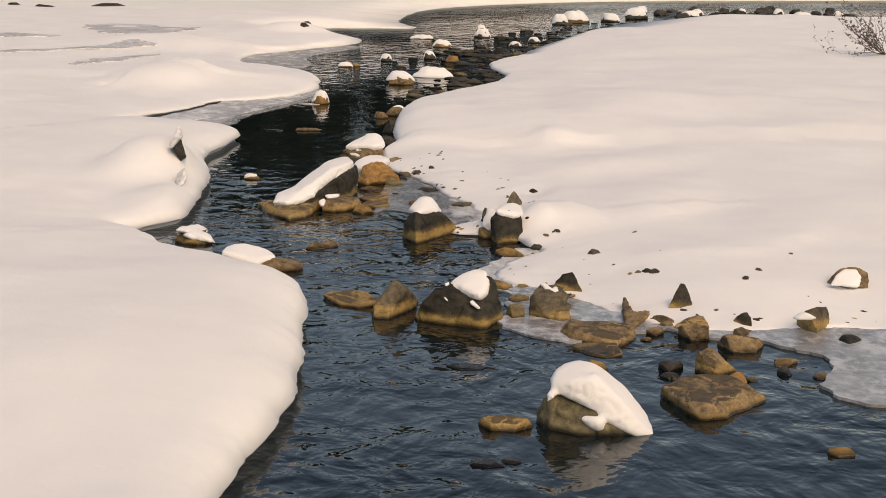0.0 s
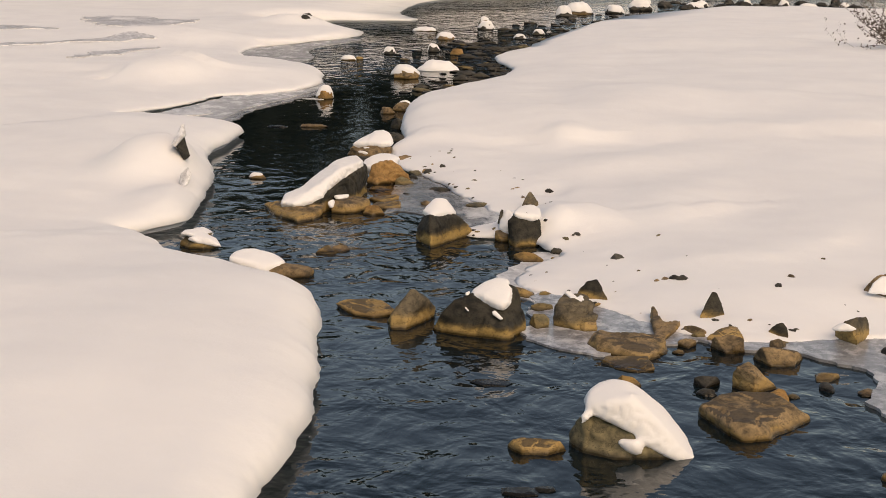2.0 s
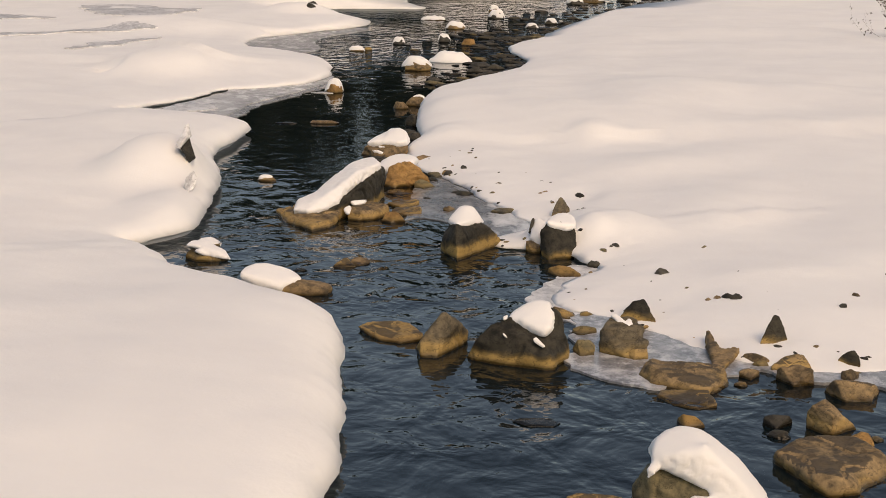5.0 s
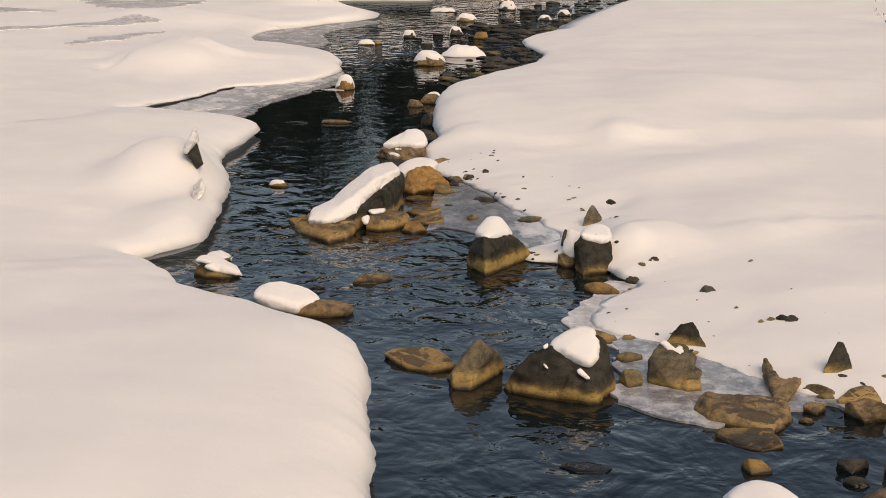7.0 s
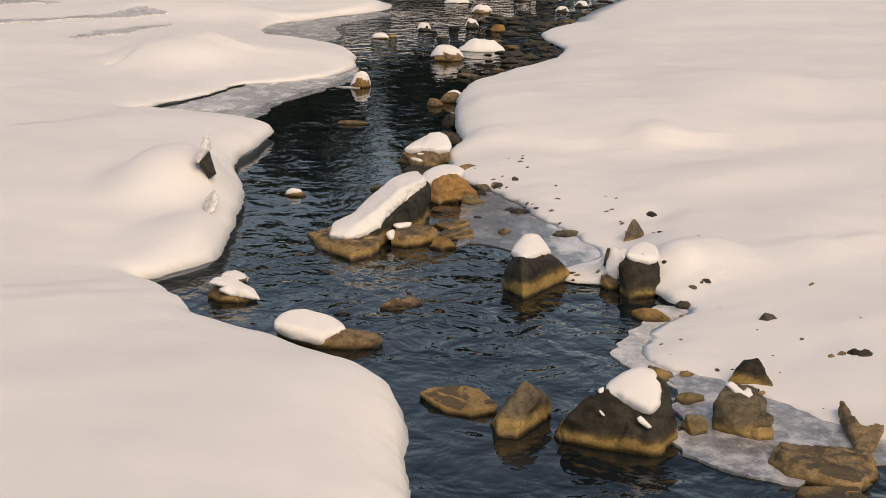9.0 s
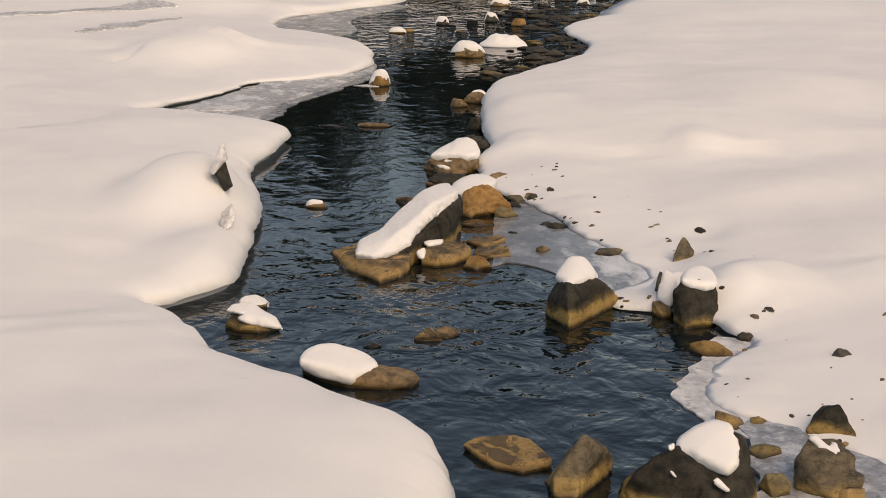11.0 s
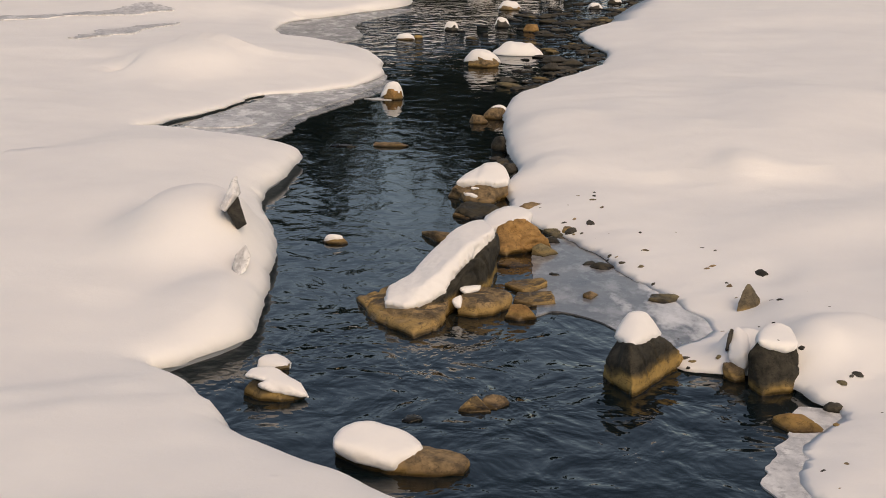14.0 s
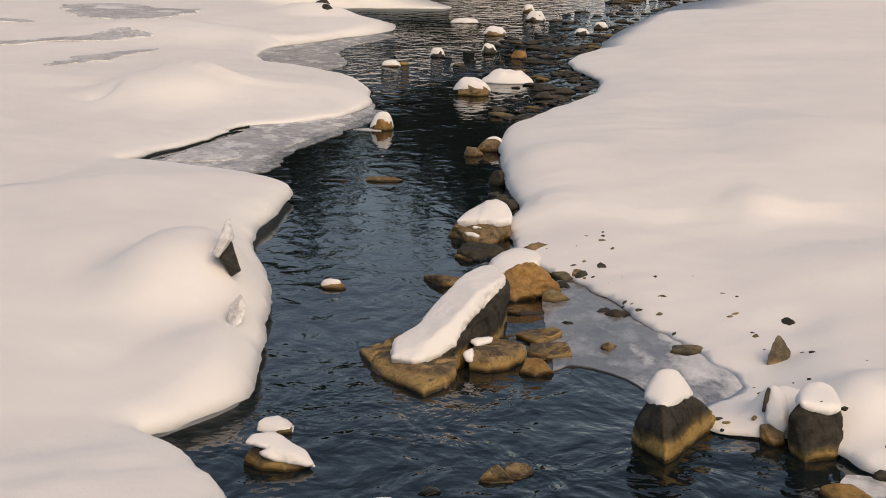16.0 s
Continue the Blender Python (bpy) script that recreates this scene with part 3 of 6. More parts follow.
def snow_cap(under, x, y, rx, ry, thick, seed, turn=0.0, droop=0.10, label="rounded cap of fresh snow lying on a stone", ragged=0.22, low=0.012, square=2.0):
    """Snow draped over a stone: it follows the stone and hangs a little over its rim."""
    scene.view_layers[0].update()
    inv = under.matrix_world.inverted()
    cs, sn = math.cos(radians(turn)), math.sin(radians(turn))
    nr, na = 14, 56

    def floor_at(px, py):
        hit, place, _, _ = under.ray_cast(inv @ Vector((px, py, 5)), inv.to_3x3() @ Vector((0, 0, -1)))
        return (under.matrix_world @ place).z if hit else None

    mid = floor_at(x, y) or 0.1
    base, xy = np.zeros((nr + 1, na)), np.zeros((nr + 1, na, 2))
    for a in range(na):
        ang = 2 * math.pi * a / na
        wob = 1 + ragged * (noise.noise(Vector((1.3 * math.cos(ang), 1.3 * math.sin(ang), seed))) + 0.35 * noise.noise(Vector((2.6 * math.cos(ang), 2.6 * math.sin(ang), seed + 5))))
        wob *= (abs(math.cos(ang)) ** square + abs(math.sin(ang)) ** square) ** (-1 / square)
        last, drop = mid, 0.0
        for r in range(nr + 1):
            k = r / nr * (1 + (wob - 1) * (r / nr) ** 3)
            u, v = rx * k * math.cos(ang), ry * k * math.sin(ang)
            px, py = x + u * cs - v * sn, y + u * sn + v * cs
            f = floor_at(px, py)
            if f is None:
                drop += droop
                f = last - drop * 0.35
            elif last - f > 0.09:
                f = last - 0.09
            f = max(f, low)
            last = f if f is not None else last
            base[r, a], xy[r, a] = f, (px, py)
    for _ in range(3):
        base[1:-1] = (base[:-2] + base[2:] + np.roll(base[1:-1], 1, 1) + np.roll(base[1:-1], -1, 1) + 2 * base[1:-1]) / 6
    for _ in range(45):
        base[2:] = (np.roll(base[2:], 1, 1) + np.roll(base[2:], -1, 1) + 2 * base[2:]) / 4
    base[0] = base[1].mean()
    bm = bmesh.new()

    def shell(rise):
        rows = [[bm.verts.new((*xy[0, 0], base[0, 0] + rise(0, 0)))]]
        for r in range(1, nr + 1):
            rows.append([bm.verts.new((*xy[r, a], base[r, a] + rise(r / nr, a))) for a in range(na)])
        for a in range(na):
            b = (a + 1) % na
            bm.faces.new((rows[0][0], rows[1][a], rows[1][b]))
            for r in range(1, nr):
                bm.faces.new((rows[r][a], rows[r + 1][a], rows[r + 1][b], rows[r][b]))
        return rows[-1]

    def swell(k, a):
        lump = noise.noise(Vector((xy[int(round(k * nr)), a][0] * 6, xy[int(round(k * nr)), a][1] * 6, seed)))
        return thick * (max(0.0, 1 - k**3.4) ** 0.55 * (1 + 0.35 * lump) * 0.9 + 0.1)

    upper, lower = shell(swell), shell(lambda k, a: -0.012)
    for a in range(na):
        b = (a + 1) % na
        bm.faces.new((upper[a], lower[a], lower[b], upper[b]))
    bmesh.ops.recalc_face_normals(bm, faces=bm.faces)
    return tagged(new("snow_cap", finish("snow_cap", bm, SNOW)), label, "snow", "snow on stones")


BENCH = bpy.data.scenes.new("bench")


def fused(hulls, voxel, soft):
    """One closed skin round several overlapping angular blocks, with its edges worn round."""
    bm = bmesh.new()
    for points in hulls:
        block = bmesh.new()
        for p in points:
            block.verts.new(p)
        out = bmesh.ops.convex_hull(block, input=block.verts)
        junk = [g for g in {*out["geom_interior"], *out["geom_unused"]} if isinstance(g, bmesh.types.BMVert) and g.is_valid]
        bmesh.ops.delete(block, geom=junk, context="VERTS")
        bmesh.ops.recalc_face_normals(block, faces=block.faces)
        rough_mesh = bpy.data.meshes.new("block")
        block.to_mesh(rough_mesh)
        block.free()
        bm.from_mesh(rough_mesh)
        bpy.data.meshes.remove(rough_mesh)
    raw = bpy.data.meshes.new("raw")
    bm.to_mesh(raw)
    bm.free()
    ob = bpy.data.objects.new("raw", raw)
    BENCH.collection.objects.link(ob)
    skin = ob.modifiers.new("skin", "REMESH")
    skin.mode, skin.voxel_size = "VOXEL", voxel
    wear = ob.modifiers.new("wear", "SMOOTH")
    wear.factor, wear.iterations = 0.5, soft
    BENCH.view_layers[0].update()
    mesh = bpy.data.meshes.new_from_object(ob.evaluated_get(BENCH.view_layers[0].depsgraph))
    bpy.data.objects.remove(ob)
    bpy.data.meshes.remove(raw)
    return mesh


def about_foot(hulls):
    """The middle of the foot, the size, and the blocks moved to that foot."""
    p = np.array([q for h in hulls for q in h])
    lo, hi = p.min(0), p.max(0)
    at = ((lo[0] + hi[0]) / 2, (lo[1] + hi[1]) / 2)
    return at, float((hi - lo)[:2].max()), [[(x - at[0], y - at[1], z) for x, y, z in h] for h in hulls]


def skin_of(mesh):
    """The places and the outward directions of a mesh's corners."""
    co, way = np.empty(3 * len(mesh.vertices), np.float32), np.empty(3 * len(mesh.vertices), np.float32)
    mesh.vertices.foreach_get("co", co)
    mesh.vertex_normals.foreach_get("vector", way)
    return co.reshape(-1, 3), way.reshape(-1, 3)


def carved(name, hulls, seed, material, label, rough=0.022, soft=2):
    """A weathered stone of one or more angular blocks: layered, chipped and cracked."""
    at, size, local = about_foot(hulls)
    mesh = fused(local, min(max(size / 48, 0.009), 0.022), soft)
    k = 2.6 / min(max(size, 0.35), 1.4)
    amp = rough * min(size, 1.1) * 1.6
    tilt = Matrix.Rotation(0.35 * math.sin(seed * 2.1), 3, "X") @ Matrix.Rotation(0.35 * math.cos(seed * 1.3), 3, "Y")
    shift = Vector((seed * 7.13, seed * 3.37, seed * 1.9))
    co, way = skin_of(mesh)
    for i, (c, w) in enumerate(zip(co, way)):
        c, w = Vector(c), Vector(w)
        p = c * k + shift
        b = tilt @ c * k
        bed = noise.noise(Vector((b.x * 0.5, b.y * 0.5, b.z * 3.4)) + shift)
        crack = max(0.0, 1 - abs(noise.noise(p * 1.15 + Vector((9, 4, 2)))) / 0.05)
        d = 0.9 * noise.noise(p * 0.9) + 0.55 * bed + 0.28 * noise.noise(p * 3.3) + 0.12 * noise.noise(p * 7.5) - 0.45 * crack
        co[i] = c + w * amp * d
    mesh.vertices.foreach_set("co", co.ravel())
    mesh.materials.append(material)
    mesh.shade_smooth()
    mesh.name = name
    ob = new(name, mesh)
    ob.matrix_world = pose(*at, 0)
    return tagged(ob, label, "stone")


def icy(name, hulls, seed, label):
    """A broken piece of pale old ice."""
    ob = carved(name, hulls, seed, FROSTED, label, rough=0.012, soft=5)
    return tagged(ob, label, "ice")


def snowy(hulls, seed, label, voxel=None, soft=6, rag=1.5):
    """A soft lump of settled snow that follows its blocks, faintly uneven, with a crumbling rim."""
    at, size, local = about_foot(hulls)
    mesh = fused(local, voxel or min(max(size / 26, 0.008), 0.022), soft if size > 0.25 else 2)
    shift = Vector((seed * 5.3, seed * 2.7, seed))
    fat = 0.014 * min(1.0, size / 0.4)
    co, way = skin_of(mesh)
    for i, (c, w) in enumerate(zip(co, way)):
        c, w = Vector(c), Vector(w)
        p = c + shift
        rim = max(0.0, 1 - abs(w.z) * 1.6)
        co[i] = c + w * fat * (1 + 0.5 * noise.noise(p * 6) + (0.15 + 0.7 * rim) * rag * (noise.noise(p * 22) + (rag - 1) * noise.noise(p * 10)) + 0.5 * rim * noise.noise(p * 45))
    mesh.vertices.foreach_set("co", co.ravel())
    mesh.materials.append(SNOW)
    mesh.shade_smooth()
    mesh.name = "snow_cap"
    ob = new("snow_cap", mesh)
    ob.matrix_world = pose(*at, 0)
    return tagged(ob, label, "snow", "snow on stones")


# the capped boulder in midstream
carved("boulder", [[(-0.15, 13.06, -0.12), (-0.06, 12.96, -0.12), (0.21, 12.84, -0.12), (0.65, 12.71, -0.12), (0.71, 12.73, -0.12), (0.85, 13.11, -0.12), (-0.15, 13.06, 0.01), (-0.06, 12.96, 0.01), (0.21, 12.84, 0.01), (0.65, 12.71, 0.01), (0.71, 12.73, 0.01), (0.85, 13.11, 0.01), (-0.12, 13.04, 0.07), (-0.06, 12.97, 0.19), (0.64, 12.73, 0.14), (0.73, 12.81, 0.11), (0.08, 12.98, 0.35), (0.21, 13.07, 0.41), (0.46, 13.21, 0.48), (0.65, 13.16, 0.50), (0.75, 13.21, 0.42), (0.81, 13.12, 0.27), (0.85, 13.12, 0.10), (-0.05, 13.66, -0.12), (0.75, 13.66, -0.12), (0.61, 13.47, 0.35), (0.44, 13.47, 0.34), (0.69, 13.47, 0.30)]], 1, STONE_GREY, "large dark grey wedge-shaped boulder with ochre foot in midstream", rough=0.03)
snowy([[(0.61, 12.87, 0.35), (0.67, 12.91, 0.38), (0.50, 12.91, 0.38), (0.40, 12.99, 0.41), (0.27, 13.10, 0.40), (0.30, 13.16, 0.43), (0.41, 13.23, 0.49), (0.56, 13.27, 0.54), (0.66, 13.21, 0.53), (0.70, 13.07, 0.42), (0.61, 12.89, 0.28), (0.67, 12.94, 0.31), (0.50, 12.94, 0.31), (0.40, 13.02, 0.34), (0.27, 13.12, 0.33), (0.30, 13.26, 0.40), (0.41, 13.33, 0.46), (0.56, 13.37, 0.51), (0.66, 13.31, 0.50), (0.70, 13.17, 0.39), (0.30, 13.26, 0.31), (0.41, 13.33, 0.37), (0.56, 13.37, 0.42), (0.66, 13.31, 0.41), (0.70, 13.17, 0.30)]], 1, "thick white snow cap on a dark boulder", soft=12)
snowy([[(0.50, 12.78, 0.29), (0.53, 12.81, 0.30), (0.62, 12.77, 0.22), (0.59, 12.77, 0.21), (0.51, 12.78, 0.26), (0.55, 12.88, 0.24), (0.60, 12.86, 0.20)]], 2, "small crust of snow stuck on a boulder face")
snowy([[(0.21, 12.86, 0.32), (0.23, 12.88, 0.30), (0.26, 12.84, 0.27), (0.23, 12.85, 0.29), (0.22, 12.96, 0.27), (0.25, 12.94, 0.26)]], 3, "small crust of snow stuck on a boulder face")
snowy([[(0.21, 13.05, 0.42), (0.26, 13.10, 0.43), (0.25, 13.05, 0.40), (0.22, 13.04, 0.39), (0.22, 13.15, 0.39), (0.25, 13.15, 0.39)]], 4, "dab of snow at the shoulder of a boulder")
# the domed boulder under a deep drift, and the low stone beside it
carved("boulder", [[(1.21, 9.63, -0.12), (1.30, 9.39, -0.12), (1.54, 9.27, -0.12), (1.83, 9.29, -0.12), (2.07, 9.35, -0.12), (1.21, 9.63, 0.01), (1.30, 9.39, 0.01), (1.54, 9.27, 0.01), (1.83, 9.29, 0.01), (2.07, 9.35, 0.01), (1.19, 9.64, 0.10), (1.22, 9.59, 0.20), (1.29, 9.47, 0.31), (1.40, 9.52, 0.32), (1.54, 9.52, 0.31), (1.68, 9.41, 0.24), (1.75, 9.30, 0.11), (2.02, 9.42, 0.12), (1.89, 9.67, 0.27), (1.29, 10.02, -0.12), (1.98, 10.02, -0.12), (1.43, 9.87, 0.22), (1.56, 9.87, 0.22), (1.34, 9.87, 0.21)]], 3, STONE_MOSS, "rounded olive-grey boulder under a deep snow hood", soft=8, rough=0.03)
snowy([[(1.33, 9.43, 0.36), (1.51, 9.39, 0.31), (1.71, 9.33, 0.21), (1.33, 9.51, 0.43), (1.36, 9.61, 0.48), (1.46, 9.72, 0.52), (1.57, 9.77, 0.53), (1.69, 9.77, 0.51), (1.82, 9.75, 0.44), (1.77, 9.35, 0.24), (1.53, 9.39, 0.47), (1.67, 9.37, 0.48), (1.33, 9.73, 0.33), (1.36, 9.83, 0.38), (1.46, 9.94, 0.42), (1.57, 9.99, 0.43), (1.69, 9.99, 0.41), (1.82, 9.97, 0.34)], [(1.71, 9.33, 0.21), (1.77, 9.30, 0.14), (1.92, 9.29, 0.07), (2.08, 9.30, -0.01), (2.24, 9.37, -0.05), (2.23, 9.41, -0.02), (2.18, 9.57, 0.10), (2.11, 9.63, 0.18), (1.99, 9.69, 0.31), (1.82, 9.73, 0.44), (1.67, 9.42, 0.52), (1.92, 9.35, 0.30), (2.09, 9.33, 0.11), (2.15, 9.77, -0.00), (2.08, 9.83, 0.08), (1.96, 9.89, 0.21), (1.79, 9.93, 0.34)], [(1.57, 9.32, 0.15), (1.63, 9.29, 0.10), (1.72, 9.27, 0.05), (1.79, 9.27, 0.05), (1.78, 9.31, 0.13), (1.66, 9.33, 0.16), (1.72, 9.24, 0.17), (1.68, 9.25, 0.13), (1.77, 9.47, 0.05), (1.62, 9.47, 0.09)], [(1.27, 9.39, 0.27), (1.29, 9.40, 0.25), (1.29, 9.42, 0.34), (1.37, 9.41, 0.33), (1.34, 9.37, 0.31), (1.32, 9.47, 0.35), (1.37, 9.52, 0.31)]], 4, "deep hood of snow sliding over a boulder into the water", voxel=0.022, soft=14)
carved("flat_stone", [[(0.68, 9.49, -0.12), (0.80, 9.33, -0.12), (1.01, 9.33, -0.12), (1.17, 9.46, -0.12), (0.68, 9.49, 0.01), (0.80, 9.33, 0.01), (1.01, 9.33, 0.01), (1.17, 9.46, 0.01), (0.69, 9.48, 0.04), (0.80, 9.34, 0.06), (1.04, 9.36, 0.06), (1.16, 9.46, 0.05), (0.82, 9.49, 0.09), (1.06, 9.51, 0.09), (0.72, 9.44, 0.09), (1.14, 9.45, 0.09), (0.72, 9.59, -0.12), (1.12, 9.59, -0.12), (1.04, 9.55, 0.06), (0.84, 9.54, 0.06), (0.75, 9.54, 0.06)]], 5, STONE_SLAB, "low flat oblong stone just above the water", soft=5, rough=0.02)
# the pile of flat stones
carved("flat_stone", [[(2.37, 10.50, -0.12), (2.57, 9.95, -0.12), (2.68, 9.78, -0.12), (2.95, 9.83, -0.12), (3.02, 10.05, -0.12), (3.37, 10.40, -0.12), (2.37, 10.50, 0.01), (2.57, 9.95, 0.01), (2.68, 9.78, 0.01), (2.95, 9.83, 0.01), (3.02, 10.05, 0.01), (3.37, 10.40, 0.01), (2.39, 10.45, 0.10), (2.47, 10.22, 0.10), (2.59, 9.93, 0.10), (2.80, 9.84, 0.12), (3.07, 10.11, 0.05), (3.37, 10.40, 0.05), (2.60, 10.63, 0.16), (2.76, 10.70, 0.16), (3.07, 10.70, 0.17), (3.21, 10.40, 0.15), (2.47, 10.93, -0.12), (3.27, 10.93, -0.12), (3.04, 10.74, 0.15), (2.78, 10.74, 0.15), (2.64, 10.70, 0.14)]], 6, STONE_SLAB, "broad flat brown stone with a dark patch on its top", rough=0.03)
carved("boulder", [[(2.81, 11.32, -0.12), (2.98, 11.12, -0.12), (3.22, 11.32, -0.12), (2.81, 11.32, 0.01), (2.98, 11.12, 0.01), (3.22, 11.32, 0.01), (2.79, 11.33, 0.11), (2.83, 11.28, 0.22), (2.95, 11.34, 0.26), (3.06, 11.26, 0.17), (3.21, 11.32, 0.03), (2.98, 11.13, 0.19), (2.86, 11.26, 0.09), (2.85, 11.52, -0.12), (3.18, 11.52, -0.12), (2.96, 11.44, 0.18), (2.86, 11.44, 0.16), (2.98, 11.44, 0.13)]], 7, STONE_SLAB, "tan stone leaning behind a flat one")
carved("boulder", [[(3.04, 10.82, -0.06), (3.07, 10.66, -0.06), (3.23, 10.71, -0.06), (3.04, 10.82, 0.07), (3.07, 10.66, 0.07), (3.23, 10.71, 0.07), (3.05, 10.78, 0.12), (3.14, 10.78, 0.17), (3.19, 10.78, 0.16), (3.23, 10.71, 0.10), (3.06, 10.91, -0.06), (3.21, 10.91, -0.06), (3.14, 10.86, 0.14), (3.18, 10.86, 0.13), (3.06, 10.86, 0.10)]], 9, STONE_ORANGE, "small rounded brown stone in a pile")
carved("boulder", [[(3.65, 9.00, -0.12), (3.73, 8.90, -0.12), (3.88, 8.94, -0.12), (3.65, 9.00, 0.01), (3.73, 8.90, 0.01), (3.88, 8.94, 0.01), (3.66, 8.99, 0.04), (3.75, 9.02, 0.06), (3.84, 9.03, 0.06), (3.89, 8.96, 0.03), (3.67, 9.12, -0.12), (3.86, 9.12, -0.12), (3.75, 9.08, 0.04), (3.83, 9.08, 0.04), (3.68, 9.08, 0.03)]], 10, STONE_ORANGE, "small yellowish round stone in the stream", soft=8)
carved("flat_stone", [[(2.44, 11.36, -0.12), (2.54, 11.25, -0.12), (2.69, 11.38, -0.12), (2.44, 11.36, 0.01), (2.54, 11.25, 0.01), (2.69, 11.38, 0.01), (2.45, 11.35, 0.08), (2.53, 11.37, 0.10), (2.66, 11.37, 0.09), (2.70, 11.39, 0.04), (2.47, 11.45, -0.12), (2.67, 11.45, -0.12), (2.54, 11.41, 0.07), (2.65, 11.41, 0.06), (2.47, 11.41, 0.05)]], 81, STONE_DARK, "small dark stone glazed with pale ice")
carved("flat_stone", [[(3.64, 11.55, -0.12), (3.77, 11.56, -0.12), (3.90, 11.72, -0.12), (3.64, 11.55, 0.01), (3.77, 11.56, 0.01), (3.90, 11.72, 0.01), (3.64, 11.61, 0.03), (3.70, 11.67, 0.05), (3.88, 11.71, 0.05), (3.67, 11.80, -0.12), (3.87, 11.80, -0.12), (3.71, 11.75, 0.04), (3.86, 11.75, 0.04), (3.66, 11.75, 0.02)]], 82, STONE_SLAB, "flat pale stone just above the water")
# the wedge, the flat stone and the islands on the west side
carved("boulder", [[(-0.65, 13.30, -0.12), (-0.58, 13.03, -0.12), (-0.40, 13.01, -0.12), (-0.28, 13.27, -0.12), (-0.14, 13.61, -0.12), (-0.12, 13.88, -0.12), (-0.65, 13.30, 0.01), (-0.58, 13.03, 0.01), (-0.40, 13.01, 0.01), (-0.28, 13.27, 0.01), (-0.14, 13.61, 0.01), (-0.12, 13.88, 0.01), (-0.59, 13.11, 0.13), (-0.53, 13.15, 0.16), (-0.44, 13.07, 0.10), (-0.45, 13.25, 0.25), (-0.38, 13.31, 0.39), (-0.35, 13.34, 0.37), (-0.25, 13.35, 0.28), (-0.16, 13.57, 0.15), (-0.29, 13.26, 0.14), (-0.60, 13.56, -0.12), (-0.17, 13.56, -0.12), (-0.38, 13.45, 0.28), (-0.35, 13.45, 0.26), (-0.27, 13.45, 0.20)]], 11, STONE_LAYERED, "grey wedge-shaped stone with a pointed top and tan foot", rough=0.025)
carved("flat_stone", [[(-1.23, 13.90, -0.12), (-1.01, 13.54, -0.12), (-0.80, 13.47, -0.12), (-0.61, 13.59, -0.12), (-1.23, 13.90, 0.01), (-1.01, 13.54, 0.01), (-0.80, 13.47, 0.01), (-0.61, 13.59, 0.01), (-1.28, 13.91, 0.05), (-1.18, 13.97, 0.07), (-0.89, 14.07, 0.07), (-0.71, 13.89, 0.07), (-0.60, 13.65, 0.06), (-0.63, 13.58, 0.03), (-0.86, 13.50, 0.04), (-1.03, 13.59, 0.04), (-1.15, 13.78, 0.04), (-1.17, 14.17, -0.12), (-0.67, 14.17, -0.12), (-1.14, 14.03, 0.07), (-0.89, 14.11, 0.06), (-0.75, 14.03, 0.06)]], 12, STONE_SLAB, "low tan stone with a flat top", rough=0.02)
carved("flat_stone", [[(-2.75, 15.54, -0.12), (-2.51, 15.31, -0.12), (-2.31, 15.23, -0.12), (-2.00, 15.20, -0.12), (-1.75, 15.25, -0.12), (-1.71, 15.38, -0.12), (-2.75, 15.54, 0.01), (-2.51, 15.31, 0.01), (-2.31, 15.23, 0.01), (-2.00, 15.20, 0.01), (-1.75, 15.25, 0.01), (-1.71, 15.38, 0.01), (-2.75, 15.55, 0.10), (-2.51, 15.32, 0.09), (-2.32, 15.24, 0.07), (-2.04, 15.21, 0.10), (-1.77, 15.26, 0.07), (-2.10, 15.41, 0.16), (-1.99, 15.44, 0.15), (-1.94, 15.38, 0.13), (-1.77, 15.46, 0.10), (-1.71, 15.38, 0.07), (-2.62, 15.49, 0.18), (-2.65, 15.70, -0.12), (-1.81, 15.70, -0.12), (-2.56, 15.60, 0.13), (-2.12, 15.60, 0.11), (-2.02, 15.60, 0.11)]], 13, STONE_BROWN, "long low brown stone half covered by snow", rough=0.022)
snowy([[(-2.72, 15.26, 0.22), (-2.59, 15.24, 0.20), (-2.52, 15.21, 0.14), (-2.40, 15.22, 0.15), (-2.28, 15.20, 0.10), (-2.18, 15.27, 0.14), (-2.08, 15.39, 0.16), (-2.73, 15.36, 0.23), (-2.68, 15.47, 0.25), (-2.60, 15.55, 0.27), (-2.48, 15.60, 0.26), (-2.34, 15.57, 0.23), (-2.20, 15.54, 0.20), (-2.09, 15.46, 0.15), (-2.72, 15.29, 0.15), (-2.59, 15.27, 0.13), (-2.52, 15.24, 0.07), (-2.40, 15.25, 0.08), (-2.28, 15.22, 0.03), (-2.18, 15.29, 0.07), (-2.08, 15.42, 0.09), (-2.73, 15.46, 0.20), (-2.68, 15.57, 0.22), (-2.60, 15.65, 0.24), (-2.48, 15.70, 0.23), (-2.34, 15.67, 0.20), (-2.20, 15.63, 0.17), (-2.09, 15.55, 0.12), (-2.73, 15.46, 0.11), (-2.68, 15.57, 0.13), (-2.60, 15.65, 0.15), (-2.48, 15.70, 0.14), (-2.34, 15.67, 0.11), (-2.20, 15.63, 0.08), (-2.09, 15.55, 0.03)]], 13, "smooth white snow cushion on a long stone")
